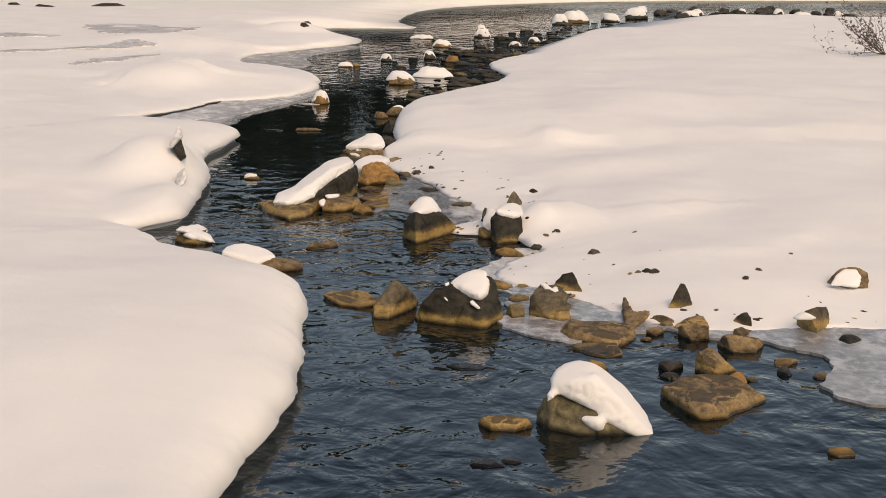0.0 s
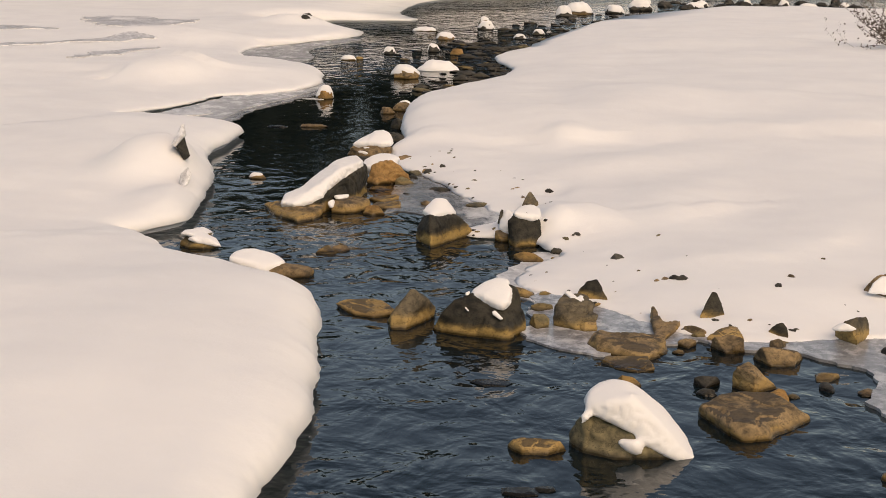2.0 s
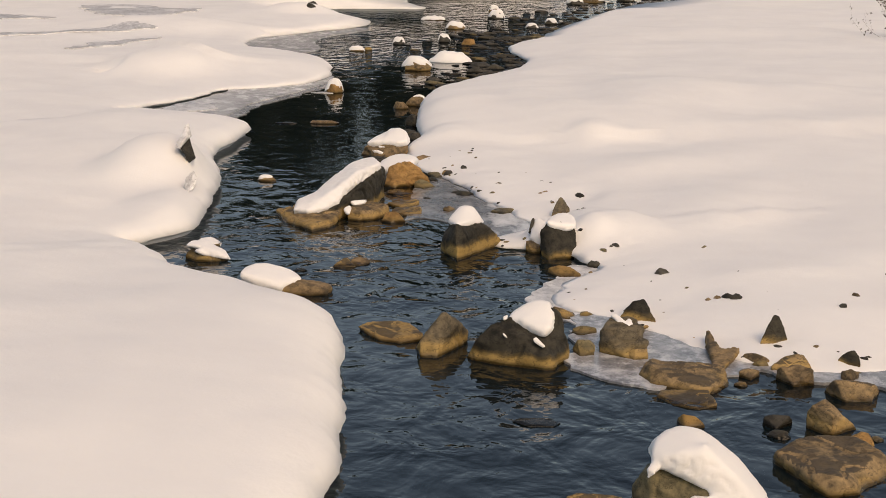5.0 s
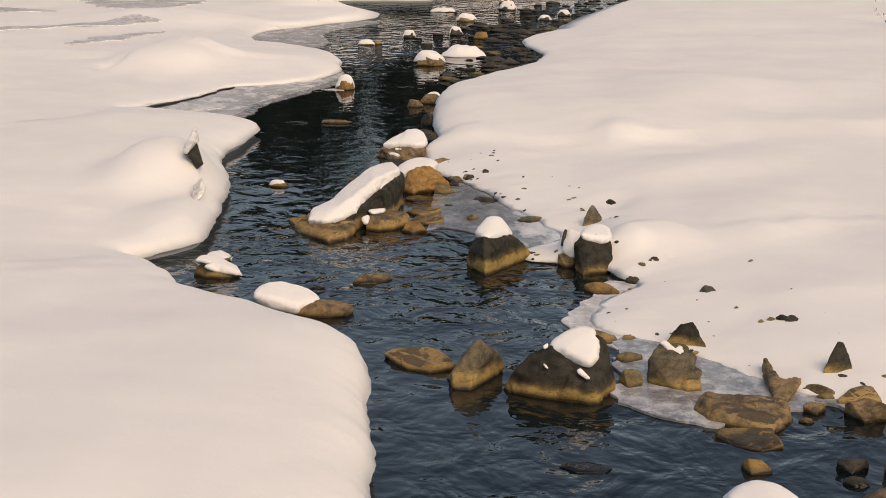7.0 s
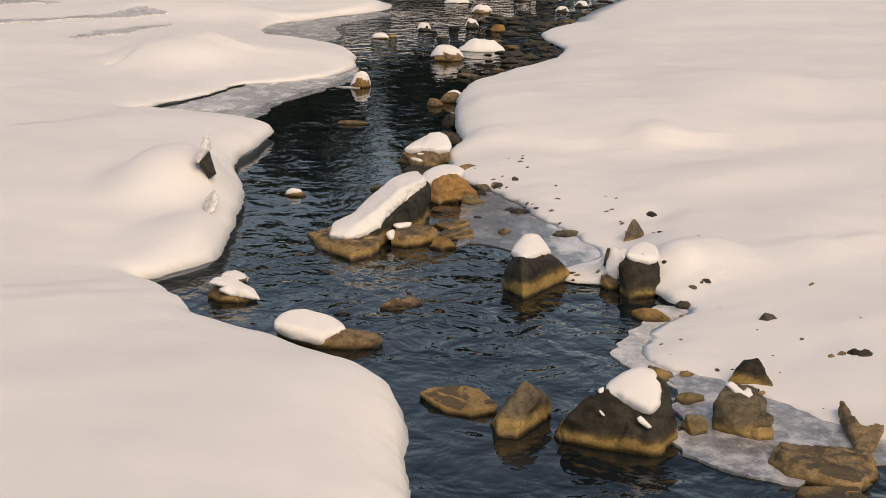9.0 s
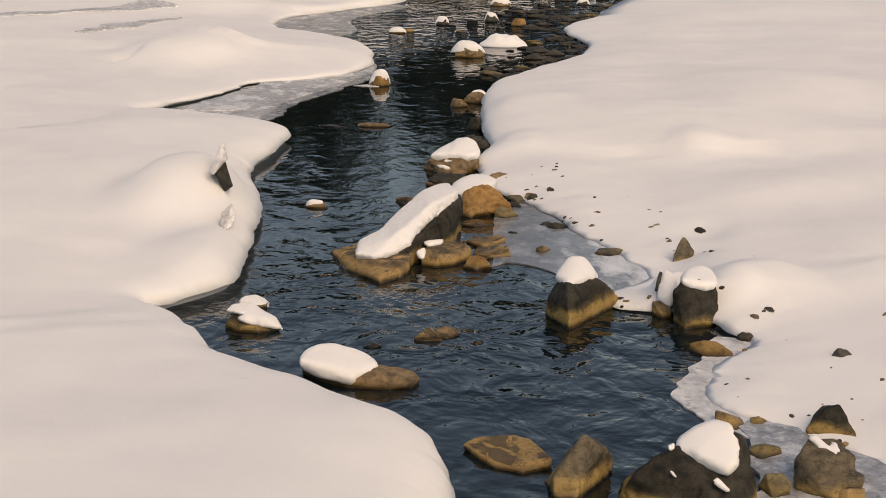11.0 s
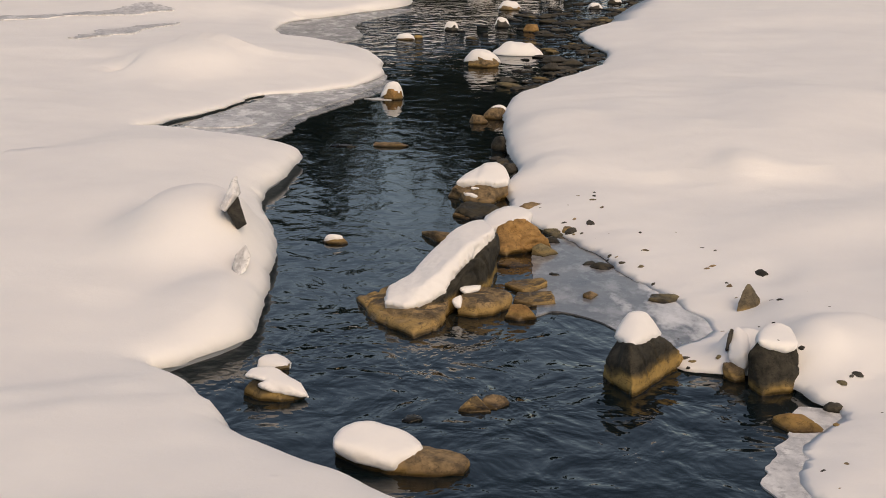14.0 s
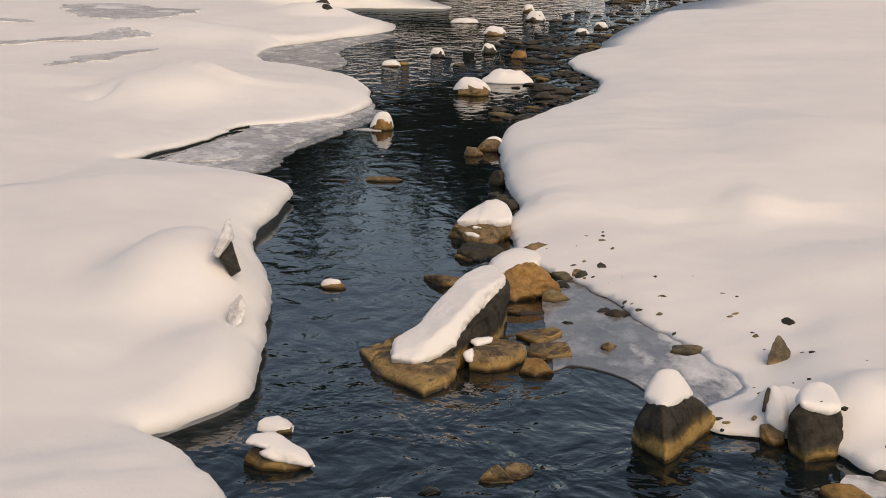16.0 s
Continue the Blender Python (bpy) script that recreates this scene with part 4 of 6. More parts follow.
carved("boulder", [[(-3.68, 16.83, -0.12), (-3.53, 16.68, -0.12), (-3.32, 16.66, -0.12), (-3.14, 16.78, -0.12), (-3.68, 16.83, 0.01), (-3.53, 16.68, 0.01), (-3.32, 16.66, 0.01), (-3.14, 16.78, 0.01), (-3.66, 16.82, 0.08), (-3.60, 16.82, 0.14), (-3.46, 16.91, 0.13), (-3.30, 16.86, 0.08), (-3.15, 16.79, 0.03), (-3.51, 16.69, 0.06), (-3.28, 16.70, 0.07), (-3.62, 17.11, -0.12), (-3.19, 17.11, -0.12), (-3.57, 17.02, 0.09), (-3.46, 17.02, 0.09), (-3.62, 17.02, 0.06)]], 14, STONE_GREY, "small grey-brown stone with ragged snow")
snowy([[(-3.67, 16.86, 0.16), (-3.63, 16.96, 0.19), (-3.48, 17.02, 0.19), (-3.37, 16.98, 0.15), (-3.29, 16.82, 0.13), (-3.44, 16.78, 0.15), (-3.60, 16.81, 0.17), (-3.65, 16.96, 0.10), (-3.44, 17.06, 0.08)], [(-3.37, 16.96, 0.16), (-3.20, 16.86, 0.10), (-3.11, 16.72, 0.03), (-3.23, 16.69, 0.06), (-3.38, 16.70, 0.07), (-3.44, 16.78, 0.15), (-3.28, 16.72, 0.13), (-3.23, 16.91, 0.03), (-3.35, 17.01, 0.06)], [(-3.55, 16.74, 0.12), (-3.48, 16.76, 0.14), (-3.38, 16.70, 0.07), (-3.40, 16.78, 0.12), (-3.48, 16.71, 0.12), (-3.47, 16.91, 0.06)]], 15, "ragged patch of snow on a small stone", voxel=0.016)
carved("boulder", [[(-3.52, 17.44, -0.12), (-3.39, 17.49, -0.12), (-3.52, 17.44, 0.01), (-3.39, 17.49, 0.01), (-3.52, 17.50, 0.03), (-3.47, 17.54, 0.04), (-3.39, 17.50, 0.04), (-3.50, 17.72, -0.12), (-3.40, 17.72, -0.12), (-3.46, 17.66, 0.03), (-3.40, 17.66, 0.02), (-3.51, 17.66, 0.02)]], 16, STONE_MOSS, "small greenish stone at the bank")
snowy([[(-3.68, 17.54, 0.01), (-3.57, 17.50, 0.01), (-3.48, 17.49, 0.04), (-3.40, 17.50, 0.03), (-3.67, 17.58, 0.06), (-3.63, 17.64, 0.07), (-3.54, 17.66, 0.08), (-3.46, 17.64, 0.05), (-3.40, 17.58, 0.02), (-3.68, 17.57, -0.06), (-3.57, 17.53, -0.06), (-3.48, 17.52, -0.04), (-3.40, 17.53, -0.04), (-3.67, 17.68, 0.03), (-3.63, 17.74, 0.04), (-3.54, 17.76, 0.05), (-3.46, 17.74, 0.02), (-3.40, 17.68, -0.01), (-3.67, 17.68, -0.06), (-3.63, 17.74, -0.05), (-3.54, 17.76, -0.04), (-3.46, 17.74, -0.07), (-3.40, 17.68, -0.10)]], 16, "round cushion of snow on a small stone")
carved("flat_stone", [[(-1.85, 16.59, -0.12), (-1.75, 16.56, -0.12), (-1.57, 16.59, -0.12), (-1.85, 16.59, 0.01), (-1.75, 16.56, 0.01), (-1.57, 16.59, 0.01), (-1.78, 16.66, 0.05), (-1.75, 16.74, 0.07), (-1.70, 16.76, 0.08), (-1.62, 16.66, 0.04), (-1.58, 16.60, 0.02), (-1.82, 16.86, -0.12), (-1.60, 16.86, -0.12), (-1.70, 16.80, 0.06), (-1.74, 16.80, 0.05), (-1.77, 16.80, 0.03)]], 17, STONE_SLAB, "low split brown stone awash in the current")
carved("flat_stone", [[(-1.65, 16.66, -0.12), (-1.53, 16.65, -0.12), (-1.42, 16.77, -0.12), (-1.65, 16.66, 0.01), (-1.53, 16.65, 0.01), (-1.42, 16.77, 0.01), (-1.65, 16.75, 0.05), (-1.56, 16.83, 0.07), (-1.47, 16.83, 0.06), (-1.42, 16.78, 0.02), (-1.62, 16.93, -0.12), (-1.44, 16.93, -0.12), (-1.56, 16.88, 0.05), (-1.48, 16.88, 0.04), (-1.63, 16.88, 0.04)]], 18, STONE_BROWN, "low rounded half of a split brown stone")
carved("flat_stone", [[(-2.30, 16.32, -0.12), (-2.23, 16.28, -0.12), (-2.12, 16.35, -0.12), (-2.30, 16.32, 0.01), (-2.23, 16.28, 0.01), (-2.12, 16.35, 0.01), (-2.27, 16.34, 0.02), (-2.21, 16.36, 0.03), (-2.14, 16.34, 0.02), (-2.28, 16.48, -0.12), (-2.14, 16.48, -0.12), (-2.21, 16.44, 0.02), (-2.15, 16.44, 0.01), (-2.26, 16.44, 0.01)]], 19, STONE_DARK, "small dark stone awash in the current")
# the long ridge boulder with its neighbours
carved("boulder", [[(-3.06, 19.78, -0.12), (-2.86, 19.20, -0.12), (-2.62, 18.82, -0.12), (-2.31, 18.40, -0.12), (-2.12, 18.70, -0.12), (-2.00, 19.15, -0.12), (-1.95, 19.60, -0.12), (-2.60, 20.30, -0.12), (-2.95, 20.15, -0.12), (-3.04, 19.74, 0.03), (-2.84, 19.22, 0.07), (-2.60, 18.86, 0.05), (-2.36, 18.50, 0.06), (-2.16, 18.76, 0.05), (-2.04, 19.12, 0.15), (-2.05, 19.50, 0.18), (-2.45, 19.20, 0.17), (-2.60, 20.10, 0.14)]], 24, STONE_SLAB, "broad tan shelf of stone at the foot of a ridge boulder", rough=0.04)
carved("boulder", [[(-2.50, 19.60, -0.10), (-2.10, 19.12, -0.10), (-1.68, 20.02, -0.10), (-1.56, 20.90, -0.10), (-1.90, 21.30, -0.10), (-2.50, 20.40, -0.10), (-2.62, 19.45, 0.13), (-2.38, 19.00, 0.13), (-2.10, 19.20, 0.20), (-1.95, 19.60, 0.34), (-1.72, 20.10, 0.43), (-1.60, 20.80, 0.48), (-1.90, 20.90, 0.44), (-2.30, 20.20, 0.30)]], 25, STONE_GREY, "long sloping dark boulder rising like a ridge from the stream", rough=0.035)
snowy([[(-2.67, 19.05, 0.19), (-2.46, 18.96, 0.18), (-2.66, 19.43, 0.24), (-2.52, 19.63, 0.26), (-2.29, 19.09, 0.19), (-2.43, 18.98, 0.18), (-2.40, 19.78, 0.32), (-2.46, 19.63, 0.28), (-2.32, 19.23, 0.30), (-2.67, 19.12, 0.10), (-2.46, 19.03, 0.09), (-2.66, 19.50, 0.15), (-2.52, 19.70, 0.17), (-2.29, 19.16, 0.10), (-2.43, 19.05, 0.09), (-2.40, 19.85, 0.23), (-2.46, 19.70, 0.19), (-2.32, 19.30, 0.21)], [(-2.29, 19.09, 0.19), (-2.43, 18.98, 0.18), (-2.40, 19.78, 0.32), (-2.46, 19.63, 0.28), (-2.32, 19.23, 0.30), (-2.11, 19.31, 0.24), (-2.08, 19.41, 0.32), (-2.33, 20.03, 0.39), (-2.21, 20.18, 0.42), (-2.12, 19.53, 0.41), (-2.29, 19.16, 0.10), (-2.43, 19.05, 0.09), (-2.40, 19.85, 0.23), (-2.46, 19.70, 0.19), (-2.32, 19.30, 0.21), (-2.11, 19.38, 0.15), (-2.08, 19.48, 0.23), (-2.33, 20.10, 0.30), (-2.21, 20.25, 0.33), (-2.12, 19.60, 0.32)], [(-2.11, 19.31, 0.24), (-2.08, 19.41, 0.32), (-2.33, 20.03, 0.39), (-2.21, 20.18, 0.42), (-2.12, 19.53, 0.41), (-1.98, 19.68, 0.38), (-1.99, 19.78, 0.43), (-2.11, 20.43, 0.52), (-2.03, 20.63, 0.57), (-1.92, 19.93, 0.53), (-2.11, 19.38, 0.15), (-2.08, 19.48, 0.23), (-2.33, 20.10, 0.30), (-2.21, 20.25, 0.33), (-2.12, 19.60, 0.32), (-1.98, 19.75, 0.29), (-1.99, 19.85, 0.34), (-2.11, 20.50, 0.43), (-2.03, 20.70, 0.48), (-1.92, 20.00, 0.44)], [(-1.98, 19.68, 0.38), (-1.99, 19.78, 0.43), (-2.11, 20.43, 0.52), (-2.03, 20.63, 0.57), (-1.92, 19.93, 0.53), (-1.88, 20.08, 0.46), (-1.64, 20.53, 0.47), (-1.63, 20.53, 0.58), (-1.88, 20.88, 0.59), (-1.75, 20.93, 0.59), (-1.70, 20.63, 0.57), (-1.98, 19.75, 0.29), (-1.99, 19.85, 0.34), (-2.11, 20.50, 0.43), (-2.03, 20.70, 0.48), (-1.92, 20.00, 0.44), (-1.88, 20.15, 0.37), (-1.64, 20.60, 0.38), (-1.63, 20.60, 0.49), (-1.88, 20.95, 0.50), (-1.75, 21.00, 0.50), (-1.70, 20.70, 0.48)]], 24, "long thick strip of snow along a ridge boulder", voxel=0.02, soft=5, rag=2.2)
carved("flat_stone", [[(-1.98, 19.27, -0.12), (-1.80, 19.20, -0.12), (-1.59, 19.32, -0.12), (-1.42, 19.58, -0.12), (-1.98, 19.27, 0.01), (-1.80, 19.20, 0.01), (-1.59, 19.32, 0.01), (-1.42, 19.58, 0.01), (-1.95, 19.26, 0.11), (-1.78, 19.22, 0.14), (-1.58, 19.35, 0.14), (-1.42, 19.59, 0.11), (-1.91, 19.58, 0.16), (-1.70, 19.70, 0.19), (-1.57, 19.70, 0.17), (-1.42, 19.59, 0.15), (-1.93, 19.95, -0.12), (-1.48, 19.95, -0.12), (-1.70, 19.80, 0.14), (-1.59, 19.80, 0.12), (-1.88, 19.80, 0.11)]], 26, STONE_SLAB, "low brown shelf of stone beside the ridge boulder", rough=0.03)
snowy([[(-2.01, 19.30, 0.16), (-1.93, 19.35, 0.19), (-1.93, 19.25, 0.09), (-1.98, 19.24, 0.08), (-2.00, 19.50, 0.08), (-1.93, 19.50, 0.10)], [(-1.95, 19.55, 0.20), (-1.90, 19.50, 0.16), (-1.76, 19.60, 0.17), (-1.74, 19.65, 0.21), (-1.94, 19.70, 0.17), (-1.76, 19.80, 0.15)]], 25, "small clumps of snow in the cleft of a boulder", voxel=0.016)
carved("boulder", [[(-1.49, 19.21, -0.12), (-1.35, 19.14, -0.12), (-1.17, 19.24, -0.12), (-1.49, 19.21, 0.01), (-1.35, 19.14, 0.01), (-1.17, 19.24, 0.01), (-1.47, 19.20, 0.06), (-1.44, 19.24, 0.12), (-1.34, 19.28, 0.14), (-1.26, 19.24, 0.13), (-1.19, 19.23, 0.04), (-1.46, 19.46, -0.12), (-1.20, 19.46, -0.12), (-1.34, 19.39, 0.10), (-1.27, 19.39, 0.09), (-1.42, 19.39, 0.09)]], 27, STONE_ORANGE, "small cone-shaped brown stone", soft=5)
carved("flat_stone", [[(-1.51, 20.36, -0.12), (-1.27, 20.05, -0.12), (-1.04, 20.36, -0.12), (-1.51, 20.36, 0.01), (-1.27, 20.05, 0.01), (-1.04, 20.36, 0.01), (-1.51, 20.38, 0.04), (-1.31, 20.11, 0.05), (-1.04, 20.37, 0.08), (-1.09, 20.55, 0.07), (-1.47, 20.55, 0.02), (-1.47, 20.65, -0.12), (-1.09, 20.65, -0.12), (-1.08, 20.53, 0.05), (-1.12, 20.59, 0.05), (-1.30, 20.53, 0.03)]], 30, STONE_SLAB, "flat brown slab awash beside a boulder")
carved("flat_stone", [[(-1.41, 19.76, -0.12), (-1.27, 19.64, -0.12), (-0.96, 19.72, -0.12), (-1.41, 19.76, 0.01), (-1.27, 19.64, 0.01), (-0.96, 19.72, 0.01), (-1.40, 19.84, 0.04), (-1.27, 19.69, 0.04), (-0.98, 19.74, 0.06), (-1.02, 20.09, 0.04), (-1.37, 20.09, 0.01), (-1.37, 20.24, -0.12), (-1.01, 20.24, -0.12), (-1.01, 20.12, 0.04), (-1.26, 20.12, 0.03), (-1.37, 20.12, 0.03)]], 31, STONE_SLAB, "low brown slab awash beside a boulder")
carved("flat_stone", [[(-1.60, 21.23, -0.12), (-1.39, 21.09, -0.12), (-1.16, 21.27, -0.12), (-1.60, 21.23, 0.01), (-1.39, 21.09, 0.01), (-1.16, 21.27, 0.01), (-1.59, 21.23, 0.03), (-1.43, 21.39, 0.02), (-1.22, 21.39, 0.01), (-1.56, 21.69, -0.12), (-1.20, 21.69, -0.12), (-1.56, 21.57, 0.02), (-1.42, 21.57, 0.01), (-1.25, 21.57, 0.01)]], 33, STONE_ORANGE, "flat brown stone under thin ice", soft=6)
carved("boulder", [[(-1.66, 21.78, -0.12), (-1.50, 21.65, -0.12), (-1.21, 21.83, -0.12), (-0.96, 22.00, -0.12), (-1.66, 21.78, 0.01), (-1.50, 21.65, 0.01), (-1.21, 21.83, 0.01), (-0.96, 22.00, 0.01), (-1.64, 21.77, 0.11), (-1.61, 21.85, 0.30), (-1.50, 21.91, 0.33), (-1.36, 22.03, 0.36), (-1.27, 22.05, 0.35), (-1.17, 21.95, 0.27), (-1.07, 21.94, 0.18), (-0.98, 22.00, 0.05), (-1.28, 21.80, 0.11), (-1.59, 22.35, -0.12), (-1.03, 22.35, -0.12), (-1.35, 22.21, 0.25), (-1.28, 22.21, 0.25), (-1.47, 22.21, 0.23)]], 28, STONE_ORANGE, "rusty orange cracked boulder with a snowy crown", rough=0.05)
carved("boulder", [[(-1.21, 21.68, -0.12), (-1.06, 21.60, -0.12), (-0.88, 21.77, -0.12), (-1.21, 21.68, 0.01), (-1.06, 21.60, 0.01), (-0.88, 21.77, 0.01), (-1.19, 21.70, 0.10), (-1.10, 21.76, 0.13), (-0.99, 21.72, 0.10), (-0.91, 21.75, 0.04), (-1.18, 21.95, -0.12), (-0.92, 21.95, -0.12), (-1.09, 21.88, 0.09), (-1.16, 21.88, 0.07), (-1.00, 21.88, 0.07)]], 29, STONE_MOSS, "brown-green stone against an orange boulder")
snowy([[(-1.78, 21.95, 0.24), (-1.61, 21.87, 0.28), (-1.51, 21.95, 0.31), (-1.33, 22.05, 0.35), (-1.25, 22.11, 0.31), (-1.75, 22.15, 0.31), (-1.64, 22.25, 0.37), (-1.51, 22.35, 0.40), (-1.34, 22.40, 0.38), (-1.21, 22.35, 0.34), (-1.78, 21.98, 0.14), (-1.61, 21.90, 0.18), (-1.51, 21.98, 0.21), (-1.33, 22.08, 0.25), (-1.25, 22.14, 0.21), (-1.75, 22.40, 0.28), (-1.64, 22.50, 0.34), (-1.51, 22.60, 0.37), (-1.34, 22.65, 0.35), (-1.21, 22.60, 0.31), (-1.75, 22.40, 0.19), (-1.64, 22.50, 0.25), (-1.51, 22.60, 0.28), (-1.34, 22.65, 0.26), (-1.21, 22.60, 0.22)]], 27, "cap of snow on an orange boulder joining the bank", voxel=0.024)
carved("flat_stone", [[(-2.53, 22.55, -0.12), (-2.31, 22.21, -0.12), (-2.10, 22.13, -0.12), (-2.04, 22.34, -0.12), (-2.53, 22.55, 0.01), (-2.31, 22.21, 0.01), (-2.10, 22.13, 0.01), (-2.04, 22.34, 0.01), (-2.53, 22.57, 0.04), (-2.35, 22.29, 0.10), (-2.09, 22.33, 0.07), (-2.06, 22.31, 0.04), (-2.28, 22.21, 0.06), (-2.48, 22.53, -0.12), (-2.09, 22.53, -0.12), (-2.34, 22.45, 0.07), (-2.12, 22.45, 0.05), (-2.28, 22.45, 0.04)]], 21, STONE_BROWN, "narrow brown stone lying in the stream")
carved("boulder", [[(-2.29, 24.66, -0.12), (-2.07, 24.36, -0.12), (-1.73, 24.27, -0.12), (-1.51, 24.62, -0.12), (-2.29, 24.66, 0.01), (-2.07, 24.36, 0.01), (-1.73, 24.27, 0.01), (-1.51, 24.62, 0.01), (-2.28, 24.66, 0.08), (-2.23, 24.58, 0.17), (-2.16, 24.67, 0.21), (-1.91, 24.77, 0.23), (-1.61, 24.77, 0.24), (-1.51, 24.63, 0.21), (-1.50, 24.63, 0.10), (-2.04, 24.37, 0.10), (-1.75, 24.37, 0.10), (-2.21, 25.12, -0.12), (-1.59, 25.12, -0.12), (-1.65, 24.95, 0.17), (-1.91, 24.95, 0.16), (-2.12, 24.95, 0.15)]], 36, STONE_BROWN, "brown boulder with a snow crown by the bank", rough=0.05)
snowy([[(-2.19, 24.62, 0.22), (-2.05, 24.62, 0.26), (-1.91, 24.57, 0.26), (-1.68, 24.52, 0.25), (-1.51, 24.57, 0.27), (-2.06, 24.82, 0.29), (-1.91, 24.92, 0.35), (-2.19, 24.65, 0.14), (-2.05, 24.65, 0.18), (-1.91, 24.60, 0.18), (-1.68, 24.55, 0.17), (-1.51, 24.60, 0.19), (-2.06, 25.02, 0.26), (-1.91, 25.12, 0.32), (-2.06, 25.02, 0.17), (-1.91, 25.12, 0.23)], [(-1.91, 24.57, 0.26), (-1.68, 24.49, 0.25), (-1.51, 24.57, 0.27), (-1.91, 24.87, 0.34), (-1.83, 24.92, 0.41), (-1.69, 24.92, 0.43), (-1.57, 24.87, 0.38), (-1.51, 24.77, 0.28), (-1.91, 24.60, 0.18), (-1.68, 24.52, 0.17), (-1.51, 24.60, 0.19), (-1.91, 25.07, 0.31), (-1.83, 25.12, 0.38), (-1.69, 25.12, 0.40), (-1.57, 25.07, 0.35), (-1.51, 24.97, 0.26), (-1.91, 25.07, 0.22), (-1.83, 25.12, 0.29), (-1.69, 25.12, 0.31), (-1.57, 25.07, 0.26), (-1.51, 24.97, 0.16)]], 36, "thick round snow crown on a brown boulder", voxel=0.022)
snowy([[(-2.10, 24.37, 0.13), (-1.97, 24.33, 0.13), (-1.90, 24.32, 0.10), (-1.93, 24.31, 0.07), (-2.06, 24.35, 0.09), (-2.01, 24.52, 0.09), (-1.94, 24.52, 0.06)], [(-2.01, 24.47, 0.19), (-1.90, 24.45, 0.18), (-1.84, 24.45, 0.17), (-1.99, 24.45, 0.16), (-1.94, 24.59, 0.15)]], 37, "streaks of snow on the ledges of a brown boulder", voxel=0.016)
carved("flat_stone", [[(-2.19, 23.61, -0.12), (-1.88, 23.35, -0.12), (-1.59, 23.67, -0.12), (-2.19, 23.61, 0.01), (-1.88, 23.35, 0.01), (-1.59, 23.67, 0.01), (-2.13, 23.56, 0.09), (-1.89, 23.70, 0.10), (-1.67, 23.70, 0.11), (-1.60, 23.67, 0.06), (-2.13, 24.15, -0.12), (-1.65, 24.15, -0.12), (-1.71, 23.99, 0.08), (-1.89, 23.99, 0.07), (-2.09, 23.99, 0.06)]], 38, STONE_DARK, "dark wet stone at the foot of a boulder", rough=0.04)
carved("flat_stone", [[(-2.20, 23.55, -0.12), (-2.02, 23.39, -0.12), (-1.84, 23.53, -0.12), (-2.20, 23.55, 0.01), (-2.02, 23.39, 0.01), (-1.84, 23.53, 0.01), (-2.18, 23.54, 0.04), (-2.02, 23.59, 0.04), (-1.87, 23.54, 0.04), (-2.16, 23.79, -0.12), (-1.87, 23.79, -0.12), (-2.02, 23.71, 0.03), (-2.15, 23.71, 0.03), (-1.89, 23.71, 0.03)]], 39, STONE_BROWN, "low wet brown stone in the shallows")
# the two capped stones by the east shore
carved("boulder", [[(-0.59, 17.53, -0.12), (-0.37, 17.05, -0.12), (-0.08, 17.50, -0.12), (0.18, 17.98, -0.12), (-0.59, 17.53, 0.01), (-0.37, 17.05, 0.01), (-0.08, 17.50, 0.01), (0.18, 17.98, 0.01), (-0.58, 17.52, 0.13), (-0.50, 17.55, 0.34), (-0.47, 17.57, 0.38), (-0.40, 17.25, 0.40), (-0.39, 17.10, 0.21), (-0.18, 17.77, 0.40), (-0.07, 17.79, 0.33), (0.02, 17.75, 0.29), (0.12, 17.90, 0.17), (0.18, 17.99, 0.04), (-0.51, 18.05, -0.12), (0.10, 18.05, -0.12), (-0.37, 17.85, 0.28), (-0.19, 17.85, 0.28), (-0.43, 17.85, 0.27)]], 39, STONE_GREY, "angular dark grey stone with ochre foot and snow cap", rough=0.025)
snowy([[(-0.49, 17.51, 0.42), (-0.39, 17.29, 0.39), (-0.31, 17.39, 0.39), (-0.19, 17.67, 0.41), (-0.10, 17.77, 0.35), (-0.48, 17.65, 0.42), (-0.43, 17.75, 0.46), (-0.37, 17.83, 0.52), (-0.28, 17.87, 0.53), (-0.20, 17.89, 0.50), (-0.14, 17.89, 0.42), (-0.09, 17.89, 0.35), (-0.49, 17.54, 0.37), (-0.39, 17.32, 0.34), (-0.31, 17.42, 0.34), (-0.19, 17.70, 0.36), (-0.10, 17.80, 0.30), (-0.48, 17.70, 0.39), (-0.43, 17.80, 0.43), (-0.37, 17.88, 0.48), (-0.28, 17.92, 0.50), (-0.20, 17.94, 0.47), (-0.14, 17.94, 0.39), (-0.09, 17.94, 0.32), (-0.48, 17.70, 0.30), (-0.43, 17.80, 0.34), (-0.37, 17.88, 0.40), (-0.28, 17.92, 0.41), (-0.20, 17.94, 0.38), (-0.14, 17.94, 0.30), (-0.09, 17.94, 0.23)]], 39, "thick knob of snow on an angular stone", soft=12)
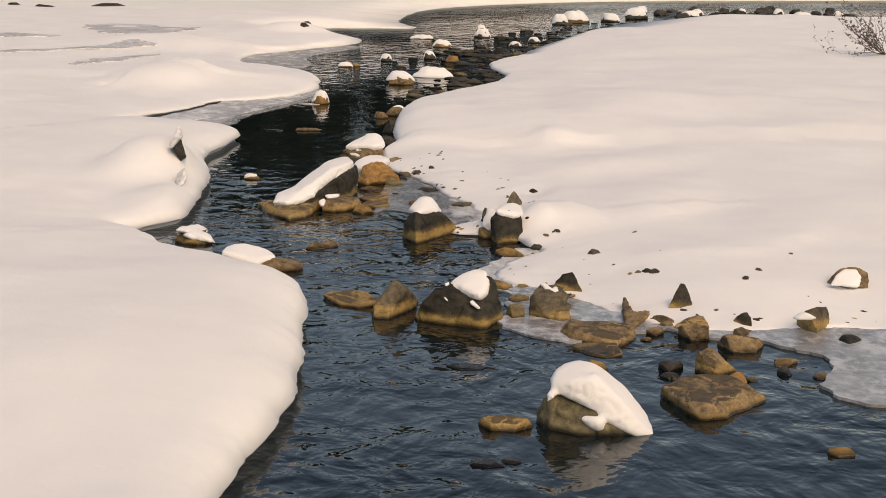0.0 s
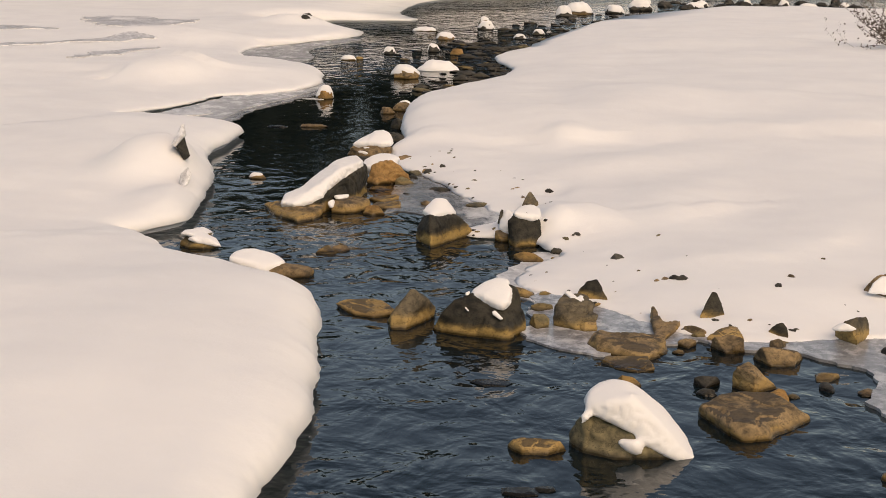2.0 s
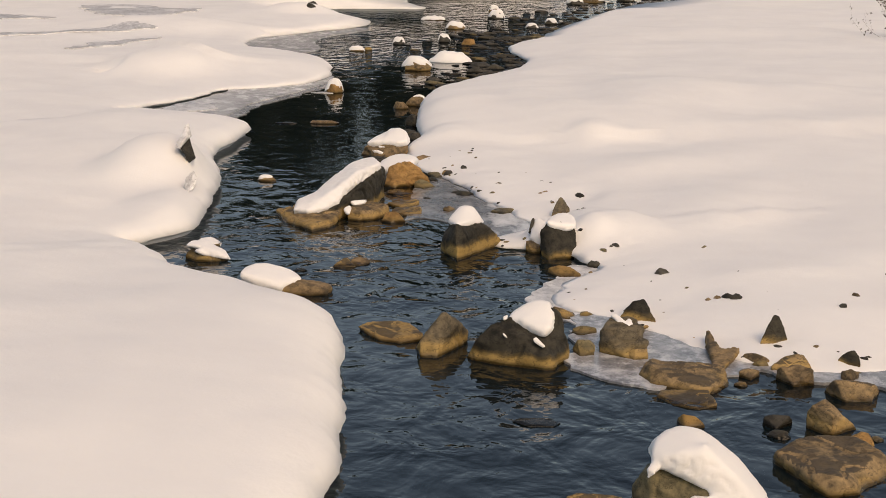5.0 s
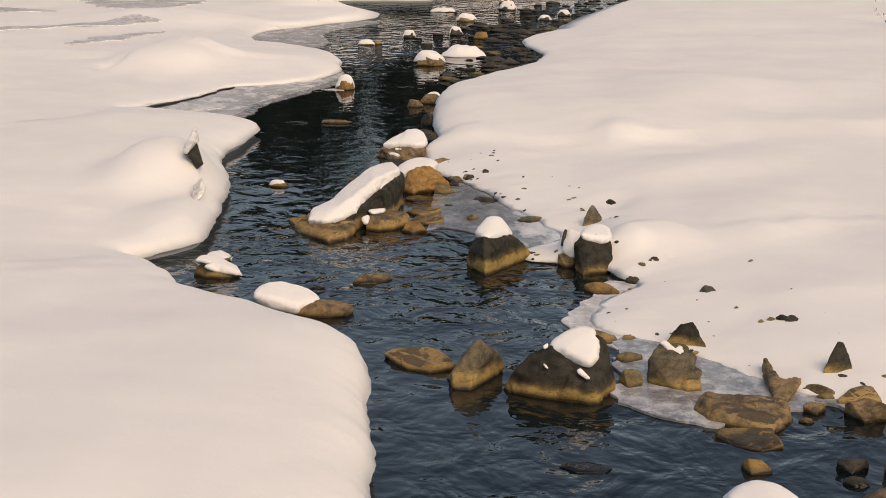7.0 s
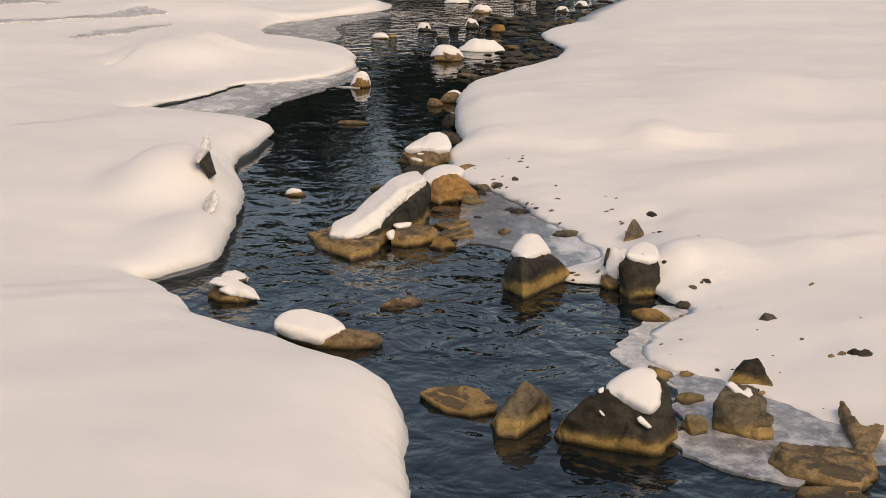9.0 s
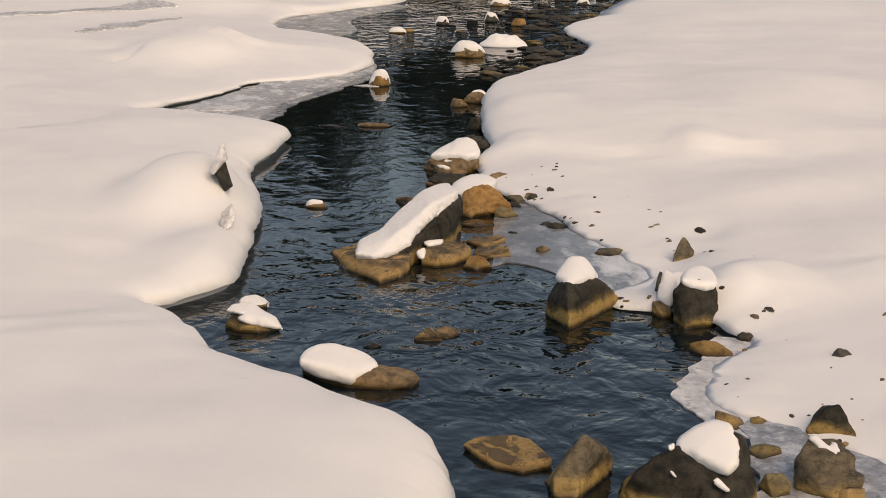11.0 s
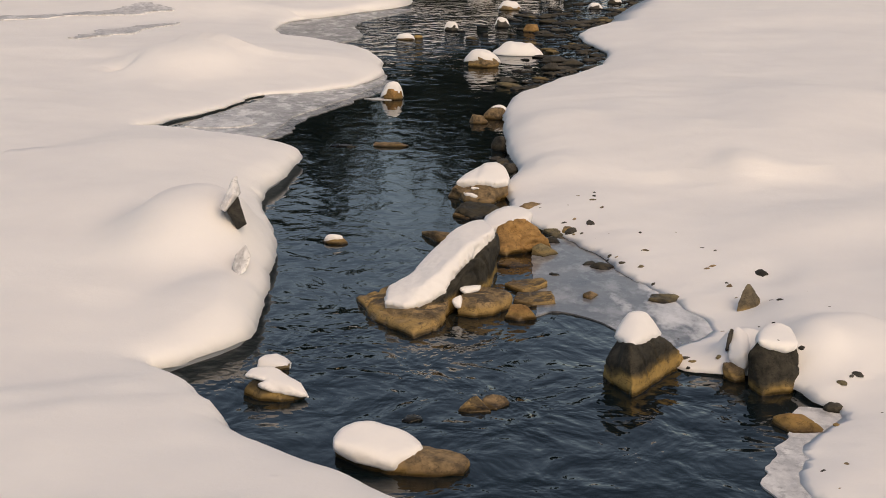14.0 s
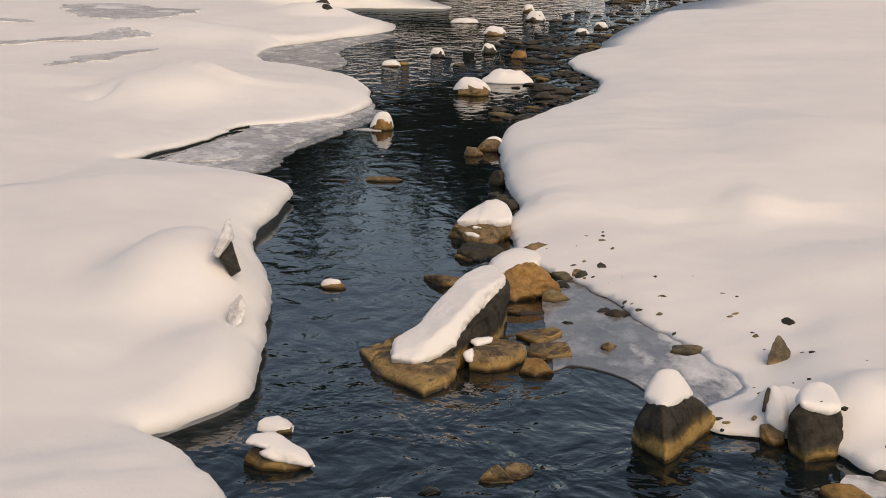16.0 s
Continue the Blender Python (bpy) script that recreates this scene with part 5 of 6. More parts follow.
carved("boulder", [[(0.68, 17.38, -0.12), (0.75, 17.19, -0.12), (0.99, 17.27, -0.12), (1.10, 17.41, -0.12), (0.68, 17.38, 0.01), (0.75, 17.19, 0.01), (0.99, 17.27, 0.01), (1.10, 17.41, 0.01), (0.65, 17.39, 0.18), (0.65, 17.39, 0.34), (0.73, 17.41, 0.43), (0.91, 17.43, 0.43), (1.05, 17.47, 0.39), (1.09, 17.45, 0.30), (1.03, 17.35, 0.17), (1.07, 17.39, 0.04), (0.80, 17.22, 0.15), (0.72, 17.79, -0.12), (1.06, 17.79, -0.12), (0.75, 17.67, 0.30), (0.91, 17.67, 0.30), (1.03, 17.67, 0.28)]], 40, STONE_GREY, "upright dark grey stone at the snow edge", rough=0.02)
snowy([[(0.72, 17.39, 0.44), (0.80, 17.37, 0.40), (0.96, 17.37, 0.38), (1.05, 17.41, 0.40), (0.75, 17.59, 0.43), (0.84, 17.75, 0.46), (0.96, 17.81, 0.47), (1.05, 17.79, 0.44), (1.08, 17.69, 0.39), (0.72, 17.42, 0.39), (0.80, 17.40, 0.35), (0.96, 17.40, 0.33), (1.05, 17.44, 0.35), (0.75, 17.64, 0.40), (0.84, 17.80, 0.43), (0.96, 17.86, 0.44), (1.05, 17.84, 0.41), (1.08, 17.74, 0.36), (0.75, 17.64, 0.31), (0.84, 17.80, 0.34), (0.96, 17.86, 0.35), (1.05, 17.84, 0.32), (1.08, 17.74, 0.27)]], 40, "rounded snow cap on an upright stone", soft=12)
carved("boulder", [[(0.47, 17.62, -0.12), (0.56, 17.51, -0.12), (0.66, 17.54, -0.12), (0.47, 17.62, 0.01), (0.56, 17.51, 0.01), (0.66, 17.54, 0.01), (0.47, 17.63, 0.14), (0.53, 17.63, 0.15), (0.65, 17.57, 0.11), (0.49, 17.81, -0.12), (0.64, 17.81, -0.12), (0.54, 17.75, 0.10), (0.48, 17.75, 0.10), (0.63, 17.75, 0.08)]], 41, STONE_BROWN, "small brown stone beside an upright one")
carved("boulder", [[(0.50, 17.81, 0.20), (0.53, 17.81, 0.20), (0.53, 17.87, 0.35), (0.55, 17.89, 0.39), (0.58, 17.89, 0.37), (0.56, 17.85, 0.28), (0.53, 17.96, 0.13), (0.58, 17.97, 0.33)]], 83, STONE_DARK, "thin dark fin of stone in a cleft of snow", rough=0.008)
carved("flat_stone", [[(0.72, 16.54, -0.12), (0.85, 16.30, -0.12), (1.10, 16.32, -0.12), (0.72, 16.54, 0.01), (0.85, 16.30, 0.01), (1.10, 16.32, 0.01), (0.73, 16.53, 0.06), (0.85, 16.50, 0.10), (1.00, 16.52, 0.08), (1.12, 16.36, 0.04), (0.76, 16.70, -0.12), (1.06, 16.70, -0.12), (0.86, 16.62, 0.07), (0.99, 16.62, 0.06), (0.76, 16.62, 0.04)]], 42, STONE_ORANGE, "low rusty brown stone at the slush edge", soft=6)
carved("boulder", [[(1.25, 17.14, -0.12), (1.31, 17.02, -0.12), (1.43, 17.09, -0.12), (1.25, 17.14, 0.01), (1.31, 17.02, 0.01), (1.43, 17.09, 0.01), (1.26, 17.13, 0.04), (1.32, 17.14, 0.07), (1.41, 17.12, 0.04), (1.27, 17.22, -0.12), (1.41, 17.22, -0.12), (1.33, 17.18, 0.05), (1.40, 17.18, 0.03), (1.27, 17.18, 0.02)]], 84, STONE_BROWN, "small brown stone at the foot of the snow")
snowy([[(0.52, 17.67, 0.15), (0.56, 17.63, 0.12), (0.66, 17.59, 0.09), (0.70, 17.71, 0.21), (0.71, 17.96, 0.30), (0.63, 18.06, 0.35), (0.59, 18.01, 0.33), (0.55, 17.81, 0.24), (0.64, 17.61, 0.24), (0.77, 18.21, 0.15), (0.66, 18.31, 0.23), (0.69, 17.81, 0.04)]], 86, "lobe of snow hanging between two shore stones", voxel=0.022)
# the heap of stones on the east shore
carved("boulder", [[(1.13, 13.31, -0.12), (1.25, 13.20, -0.12), (1.44, 13.09, -0.12), (1.62, 13.16, -0.12), (1.13, 13.31, 0.01), (1.25, 13.20, 0.01), (1.44, 13.09, 0.01), (1.62, 13.16, 0.01), (1.16, 13.30, 0.10), (1.19, 13.39, 0.20), (1.23, 13.51, 0.30), (1.29, 13.59, 0.33), (1.37, 13.51, 0.31), (1.51, 13.59, 0.31), (1.60, 13.44, 0.21), (1.63, 13.19, 0.14), (1.24, 13.21, 0.17), (1.54, 13.21, 0.19), (1.18, 13.84, -0.12), (1.57, 13.84, -0.12), (1.31, 13.69, 0.23), (1.37, 13.69, 0.22), (1.49, 13.69, 0.21)]], 43, STONE_LAYERED, "grey-brown layered stone heaped at the shore", rough=0.045)
snowy([[(1.27, 13.53, 0.33), (1.33, 13.55, 0.34), (1.46, 13.39, 0.26), (1.48, 13.35, 0.23), (1.43, 13.35, 0.24), (1.33, 13.45, 0.29), (1.32, 13.69, 0.28), (1.45, 13.59, 0.21)], [(1.43, 13.51, 0.31), (1.47, 13.51, 0.30), (1.49, 13.39, 0.25), (1.45, 13.41, 0.24), (1.50, 13.69, 0.22)]], 43, "strip of snow on a shore stone", voxel=0.016)
carved("boulder", [[(1.40, 13.18, -0.12), (1.48, 13.06, -0.12), (1.62, 13.10, -0.12), (1.40, 13.18, 0.01), (1.48, 13.06, 0.01), (1.62, 13.10, 0.01), (1.42, 13.16, 0.07), (1.50, 13.12, 0.12), (1.61, 13.12, 0.12), (1.42, 13.31, -0.12), (1.60, 13.31, -0.12), (1.59, 13.26, 0.08), (1.50, 13.26, 0.08), (1.43, 13.26, 0.05)]], 85, STONE_SLAB, "brown block of stone at the foot of a heap")
carved("boulder", [[(0.90, 13.30, -0.12), (0.97, 13.12, -0.12), (1.10, 13.19, -0.12), (0.90, 13.30, 0.01), (0.97, 13.12, 0.01), (1.10, 13.19, 0.01), (0.90, 13.30, 0.06), (0.94, 13.28, 0.15), (1.07, 13.29, 0.15), (1.12, 13.21, 0.11), (0.92, 13.42, -0.12), (1.08, 13.42, -0.12), (1.06, 13.36, 0.11), (0.95, 13.36, 0.10), (1.11, 13.36, 0.08)]], 44, STONE_MOSS, "low brown and green shore stone")
carved("boulder", [[(0.91, 13.96, -0.12), (0.99, 13.83, -0.12), (1.18, 13.98, -0.12), (0.91, 13.96, 0.01), (0.99, 13.83, 0.01), (1.18, 13.98, 0.01), (0.92, 13.96, 0.06), (1.02, 13.97, 0.09), (1.16, 13.98, 0.07), (0.94, 14.13, -0.12), (1.15, 14.13, -0.12), (1.03, 14.07, 0.06), (1.15, 14.07, 0.05), (0.94, 14.07, 0.04)]], 45, STONE_MOSS, "low greenish shore stone")
carved("boulder", [[(0.75, 14.56, -0.12), (0.90, 14.46, -0.12), (1.00, 14.62, -0.12), (0.75, 14.56, 0.01), (0.90, 14.46, 0.01), (1.00, 14.62, 0.01), (0.74, 14.61, 0.11), (0.85, 14.61, 0.09), (0.98, 14.60, 0.03), (0.77, 14.81, -0.12), (0.97, 14.81, -0.12), (0.76, 14.74, 0.08), (0.85, 14.74, 0.06), (0.96, 14.74, 0.02)]], 47, STONE_BROWN, "brown stone behind a large boulder")
carved("boulder", [[(1.01, 14.60, -0.12), (1.10, 14.57, -0.12), (1.18, 14.68, -0.12), (1.01, 14.60, 0.01), (1.10, 14.57, 0.01), (1.18, 14.68, 0.01), (1.03, 14.62, 0.04), (1.10, 14.65, 0.06), (1.16, 14.66, 0.03), (1.02, 14.77, -0.12), (1.16, 14.77, -0.12), (1.10, 14.73, 0.04), (1.04, 14.73, 0.03), (1.15, 14.73, 0.02)]], 48, STONE_GREY, "small grey shore stone")
carved("boulder", [[(1.43, 14.42, -0.06), (1.62, 14.37, -0.06), (1.80, 14.29, -0.06), (1.43, 14.42, 0.07), (1.62, 14.37, 0.07), (1.80, 14.29, 0.07), (1.52, 14.40, 0.17), (1.57, 14.43, 0.24), (1.68, 14.45, 0.26), (1.74, 14.39, 0.19), (1.79, 14.32, 0.09), (1.46, 14.69, -0.06), (1.76, 14.69, -0.06), (1.67, 14.61, 0.20), (1.58, 14.61, 0.19), (1.72, 14.61, 0.15)]], 49, STONE_GREY, "dark grey pointed stone in the snow", soft=5)
carved("flat_stone", [[(1.48, 12.62, -0.12), (1.58, 12.32, -0.12), (1.83, 12.23, -0.12), (2.10, 12.09, -0.12), (2.31, 12.40, -0.12), (1.48, 12.62, 0.01), (1.58, 12.32, 0.01), (1.83, 12.23, 0.01), (2.10, 12.09, 0.01), (2.31, 12.40, 0.01), (1.49, 12.61, 0.04), (1.57, 12.54, 0.14), (1.69, 12.71, 0.12), (1.91, 12.79, 0.09), (2.27, 12.75, 0.09), (2.33, 12.59, 0.08), (2.09, 12.14, 0.07), (1.79, 12.26, 0.09), (1.56, 12.99, -0.12), (2.23, 12.99, -0.12), (1.62, 12.81, 0.13), (1.72, 12.81, 0.10), (1.91, 12.83, 0.08)]], 50, STONE_SLAB, "broad slab of brown stone with a dark top", rough=0.03)
carved("flat_stone", [[(1.60, 12.03, -0.12), (1.73, 11.81, -0.12), (1.94, 11.70, -0.12), (2.11, 11.78, -0.12), (1.60, 12.03, 0.01), (1.73, 11.81, 0.01), (1.94, 11.70, 0.01), (2.11, 11.78, 0.01), (1.60, 12.03, 0.04), (1.72, 12.10, 0.05), (2.08, 12.12, 0.05), (2.11, 11.79, 0.03), (1.92, 11.72, 0.02), (1.65, 12.25, -0.12), (2.06, 12.25, -0.12), (2.05, 12.16, 0.04), (1.74, 12.14, 0.04), (1.64, 12.14, 0.04)]], 51, STONE_SLAB, "low brown slab at the waterline")
carved("boulder", [[(1.71, 11.35, -0.12), (1.77, 11.19, -0.12), (1.94, 11.25, -0.12), (1.71, 11.35, 0.01), (1.77, 11.19, 0.01), (1.94, 11.25, 0.01), (1.72, 11.34, 0.05), (1.76, 11.29, 0.10), (1.85, 11.29, 0.09), (1.93, 11.26, 0.04), (1.73, 11.41, -0.12), (1.91, 11.41, -0.12), (1.77, 11.37, 0.07), (1.85, 11.37, 0.06), (1.73, 11.38, 0.04)]], 52, STONE_ORANGE, "small yellow-brown stone in the water")
carved("boulder", [[(2.20, 12.55, 0.04), (2.26, 12.52, 0.04), (2.24, 13.68, 0.16), (2.27, 13.72, 0.17), (2.29, 13.60, 0.15), (2.32, 13.41, 0.13), (2.36, 13.12, 0.10), (2.35, 12.88, 0.07), (2.22, 12.88, 0.07), (2.21, 13.30, 0.11), (2.20, 12.57, -0.07), (2.26, 12.54, -0.07), (2.24, 13.70, 0.04), (2.27, 13.74, 0.05), (2.29, 13.62, 0.03), (2.32, 13.43, 0.01), (2.36, 13.14, -0.02), (2.35, 12.90, -0.05), (2.22, 12.90, -0.05), (2.21, 13.32, -0.01)], [(2.26, 12.76, 0.06), (2.33, 12.81, 0.07), (2.36, 13.24, 0.11), (2.44, 13.33, 0.12), (2.51, 13.32, 0.12), (2.52, 13.24, 0.11), (2.42, 13.05, 0.09), (2.26, 12.78, -0.06), (2.33, 12.83, -0.05), (2.36, 13.26, -0.01), (2.44, 13.35, 0.00), (2.51, 13.34, 0.00), (2.52, 13.26, -0.01), (2.42, 13.07, -0.03)]], 53, STONE_BROWN, "tan forked splinter of stone lying on the shore ice", rough=0.02)
carved("boulder", [[(2.74, 13.46, -0.02), (2.88, 13.47, -0.02), (3.03, 13.55, -0.02), (2.74, 13.46, 0.11), (2.88, 13.47, 0.11), (3.03, 13.55, 0.11), (2.76, 13.49, 0.13), (2.85, 13.52, 0.22), (2.86, 13.54, 0.30), (2.88, 13.56, 0.38), (2.93, 13.56, 0.37), (2.98, 13.54, 0.26), (3.02, 13.55, 0.13), (2.77, 13.64, -0.02), (3.00, 13.64, -0.02), (2.88, 13.61, 0.29), (2.92, 13.61, 0.29), (2.86, 13.61, 0.24)]], 54, STONE_GREY, "dark fin-shaped stone standing in the snow", rough=0.015)
carved("boulder", [[(2.76, 12.63, -0.12), (2.89, 12.42, -0.12), (3.09, 12.49, -0.12), (2.76, 12.63, 0.01), (2.89, 12.42, 0.01), (3.09, 12.49, 0.01), (2.77, 12.62, 0.10), (2.80, 12.57, 0.14), (2.94, 12.58, 0.17), (3.08, 12.50, 0.15), (2.79, 12.77, -0.12), (3.05, 12.77, -0.12), (2.94, 12.70, 0.12), (3.05, 12.70, 0.10), (2.82, 12.70, 0.10)]], 55, STONE_BROWN, "brown shore stone below a grey one", rough=0.03)
carved("boulder", [[(2.76, 12.84, -0.07), (2.93, 12.82, -0.07), (3.13, 12.84, -0.07), (2.76, 12.84, 0.06), (2.93, 12.82, 0.06), (3.13, 12.84, 0.06), (2.78, 12.87, 0.08), (2.91, 12.92, 0.11), (3.02, 12.97, 0.15), (3.08, 12.97, 0.14), (3.12, 12.86, 0.08), (2.80, 13.12, -0.07), (3.09, 13.12, -0.07), (3.01, 13.06, 0.12), (3.06, 13.06, 0.11), (2.91, 13.06, 0.09)]], 56, STONE_SLAB, "grey-brown peaked shore stone")
carved("flat_stone", [[(3.15, 12.29, -0.12), (3.28, 12.02, -0.12), (3.53, 12.04, -0.12), (3.67, 12.34, -0.12), (3.15, 12.29, 0.01), (3.28, 12.02, 0.01), (3.53, 12.04, 0.01), (3.67, 12.34, 0.01), (3.16, 12.28, 0.06), (3.21, 12.16, 0.16), (3.37, 12.18, 0.15), (3.57, 12.20, 0.12), (3.65, 12.32, 0.04), (3.20, 12.42, -0.12), (3.62, 12.42, -0.12), (3.24, 12.34, 0.11), (3.37, 12.34, 0.10), (3.54, 12.34, 0.09)]], 57, STONE_SLAB, "low tan shore stone at the waterline", rough=0.03)
carved("boulder", [[(3.36, 12.61, -0.07), (3.44, 12.53, -0.07), (3.54, 12.67, -0.07), (3.36, 12.61, 0.06), (3.44, 12.53, 0.06), (3.54, 12.67, 0.06), (3.37, 12.61, 0.10), (3.45, 12.61, 0.13), (3.54, 12.67, 0.08), (3.38, 12.73, -0.07), (3.53, 12.73, -0.07), (3.45, 12.69, 0.10), (3.38, 12.69, 0.08), (3.52, 12.71, 0.07)]], 86, STONE_BROWN, "small brown stone above the shoreline")
carved("boulder", [[(3.42, 13.05, -0.04), (3.51, 12.97, -0.04), (3.61, 12.93, -0.04), (3.42, 13.05, 0.09), (3.51, 12.97, 0.09), (3.61, 12.93, 0.09), (3.45, 13.03, 0.14), (3.51, 12.99, 0.19), (3.56, 12.99, 0.20), (3.60, 12.96, 0.15), (3.44, 13.08, -0.04), (3.59, 13.08, -0.04), (3.55, 13.05, 0.16), (3.51, 13.05, 0.15), (3.58, 13.05, 0.13)]], 58, STONE_GREY, "small grey stone half sunk in snow")
carved("boulder", [[(4.12, 13.05, -0.06), (4.29, 12.78, -0.06), (4.50, 13.14, -0.06), (4.12, 13.05, 0.07), (4.29, 12.78, 0.07), (4.50, 13.14, 0.07), (4.12, 13.06, 0.12), (4.24, 12.86, 0.16), (4.18, 12.95, 0.24), (4.32, 12.96, 0.29), (4.44, 13.07, 0.27), (4.48, 13.13, 0.16), (4.15, 13.13, -0.06), (4.46, 13.13, -0.06), (4.32, 13.06, 0.22), (4.42, 13.11, 0.21), (4.20, 13.06, 0.18)]], 59, STONE_LAYERED, "grey-brown stone with snow on its shoulder")
snowy([[(4.02, 12.80, 0.19), (4.11, 12.82, 0.25), (4.16, 12.76, 0.26), (4.27, 12.76, 0.21), (4.21, 12.75, 0.19), (4.07, 12.75, 0.19), (4.15, 12.90, 0.22), (4.28, 12.93, 0.17)]], 59, "wedge of snow on a grey-brown stone", voxel=0.016)
carved("boulder", [[(4.72, 14.45, 0.08), (4.92, 14.30, 0.08), (5.18, 14.33, 0.08), (4.72, 14.45, 0.21), (4.92, 14.30, 0.21), (5.18, 14.33, 0.21), (4.74, 14.44, 0.27), (4.78, 14.41, 0.33), (4.89, 14.48, 0.39), (5.06, 14.50, 0.41), (5.20, 14.45, 0.35), (4.77, 14.65, 0.08), (5.14, 14.65, 0.08), (5.04, 14.58, 0.34), (4.90, 14.58, 0.33), (5.16, 14.58, 0.30)]], 60, STONE_BROWN, "dark stone almost buried by snow")
snowy([[(4.71, 14.24, 0.23), (4.79, 14.30, 0.34), (4.88, 14.35, 0.39), (5.03, 14.36, 0.40), (5.07, 14.28, 0.32), (5.04, 14.22, 0.22), (4.86, 14.20, 0.25), (4.92, 14.50, 0.26), (5.07, 14.50, 0.26)]], 60, "drift of snow against a buried stone")
carved("boulder", [[(2.43, 12.69, -0.12), (2.53, 12.59, -0.12), (2.63, 12.71, -0.12), (2.43, 12.69, 0.01), (2.53, 12.59, 0.01), (2.63, 12.71, 0.01), (2.43, 12.69, 0.05), (2.52, 12.71, 0.08), (2.62, 12.70, 0.07), (2.45, 12.81, -0.12), (2.61, 12.81, -0.12), (2.52, 12.76, 0.06), (2.60, 12.76, 0.05), (2.45, 12.76, 0.04)]], 270, STONE_SLAB, "low brown stone in the shoreline row")
carved("flat_stone", [[(2.53, 13.17, -0.06), (2.62, 13.07, -0.06), (2.77, 13.02, -0.06), (2.53, 13.17, 0.07), (2.62, 13.07, 0.07), (2.77, 13.02, 0.07), (2.55, 13.16, 0.09), (2.64, 13.08, 0.12), (2.76, 13.05, 0.08), (2.55, 13.16, -0.06), (2.74, 13.16, -0.06), (2.64, 13.13, 0.10), (2.56, 13.20, 0.08), (2.74, 13.13, 0.07)]], 271, STONE_BROWN, "flat reddish chip of stone on the snow")
carved("boulder", [[(0.82, 19.40, 0.04), (0.85, 19.48, 0.16), (0.90, 19.55, 0.27), (0.95, 19.60, 0.33), (0.98, 19.60, 0.32), (1.02, 19.60, 0.21), (1.09, 19.62, 0.16), (1.05, 19.50, 0.07), (0.95, 19.42, 0.03), (0.88, 19.60, -0.07), (1.00, 19.74, 0.25), (1.10, 19.70, -0.10)]], 61, STONE_LAYERED, "pointed grey-brown flake of stone in the snow", rough=0.012)
# the hollow in the west bank: its shade built as a dark block under a flake of ice, a pale lump, and a far hump
carved("boulder", [[(-4.44, 20.36, 0.93), (-4.36, 20.38, 0.92), (-4.24, 20.20, 0.66), (-4.47, 20.24, 0.80), (-4.47, 20.70, 0.81), (-4.34, 20.60, 0.57), (-4.51, 20.60, 0.66), (-4.36, 20.30, 0.56)]], 320, STONE_DARK, "dark pointed block standing in for shade in a snow bank hollow", rough=0.008)
icy("ice_flake", [[(-4.52, 20.20, 0.83), (-4.47, 20.35, 0.97), (-4.44, 20.50, 1.09), (-4.40, 20.55, 1.11), (-4.33, 20.40, 0.94), (-4.39, 20.26, 0.94), (-4.46, 20.16, 0.80), (-4.49, 20.80, 1.01), (-4.43, 20.80, 0.88), (-4.60, 20.70, 0.71)]], 321, "greyish flake of ice leaning over a hollow")
icy("ice_lump", [[(-4.27, 19.45, 0.38), (-4.24, 19.55, 0.50), (-4.15, 19.62, 0.59), (-4.07, 19.50, 0.49), (-4.11, 19.40, 0.36), (-4.18, 19.36, 0.32), (-4.29, 19.95, 0.36), (-4.18, 19.95, 0.42), (-4.32, 19.80, 0.24)]], 322, "small pale lump of ice on the bank")
carved("flat_stone", [[(-0.01, 19.95, -0.12), (0.14, 19.83, -0.12), (0.36, 20.03, -0.12), (-0.01, 19.95, 0.01), (0.14, 19.83, 0.01), (0.36, 20.03, 0.01), (0.01, 19.94, 0.04), (0.15, 20.08, 0.06), (0.30, 20.03, 0.05), (0.03, 20.23, -0.12), (0.32, 20.23, -0.12), (0.16, 20.15, 0.04), (0.28, 20.15, 0.04), (0.04, 20.15, 0.03)]], 62, STONE_MOSS, "flat mossy green stone in thin ice", soft=6)
carved("flat_stone", [[(-0.68, 20.00, -0.12), (-0.60, 19.91, -0.12), (-0.50, 20.11, -0.12), (-0.68, 20.00, 0.01), (-0.60, 19.91, 0.01), (-0.50, 20.11, 0.01), (-0.68, 20.00, 0.05), (-0.60, 20.03, 0.08), (-0.52, 20.08, 0.04), (-0.67, 20.16, -0.12), (-0.52, 20.16, -0.12), (-0.60, 20.11, 0.05), (-0.67, 20.11, 0.03), (-0.53, 20.12, 0.03)]], 63, STONE_BROWN, "small brown stone in thin ice")
carved("flat_stone", [[(-1.34, 23.65, -0.02), (-1.22, 23.60, -0.02), (-0.98, 23.81, -0.02), (-1.34, 23.65, 0.11), (-1.22, 23.60, 0.11), (-0.98, 23.81, 0.11), (-1.31, 23.66, 0.15), (-1.18, 23.74, 0.18), (-1.02, 23.78, 0.14), (-1.30, 23.85, -0.02), (-1.02, 23.85, -0.02), (-1.18, 23.80, 0.15), (-1.29, 23.80, 0.14), (-1.04, 23.82, 0.13)]], 64, STONE_BROWN, "flat reddish stone on the snow")
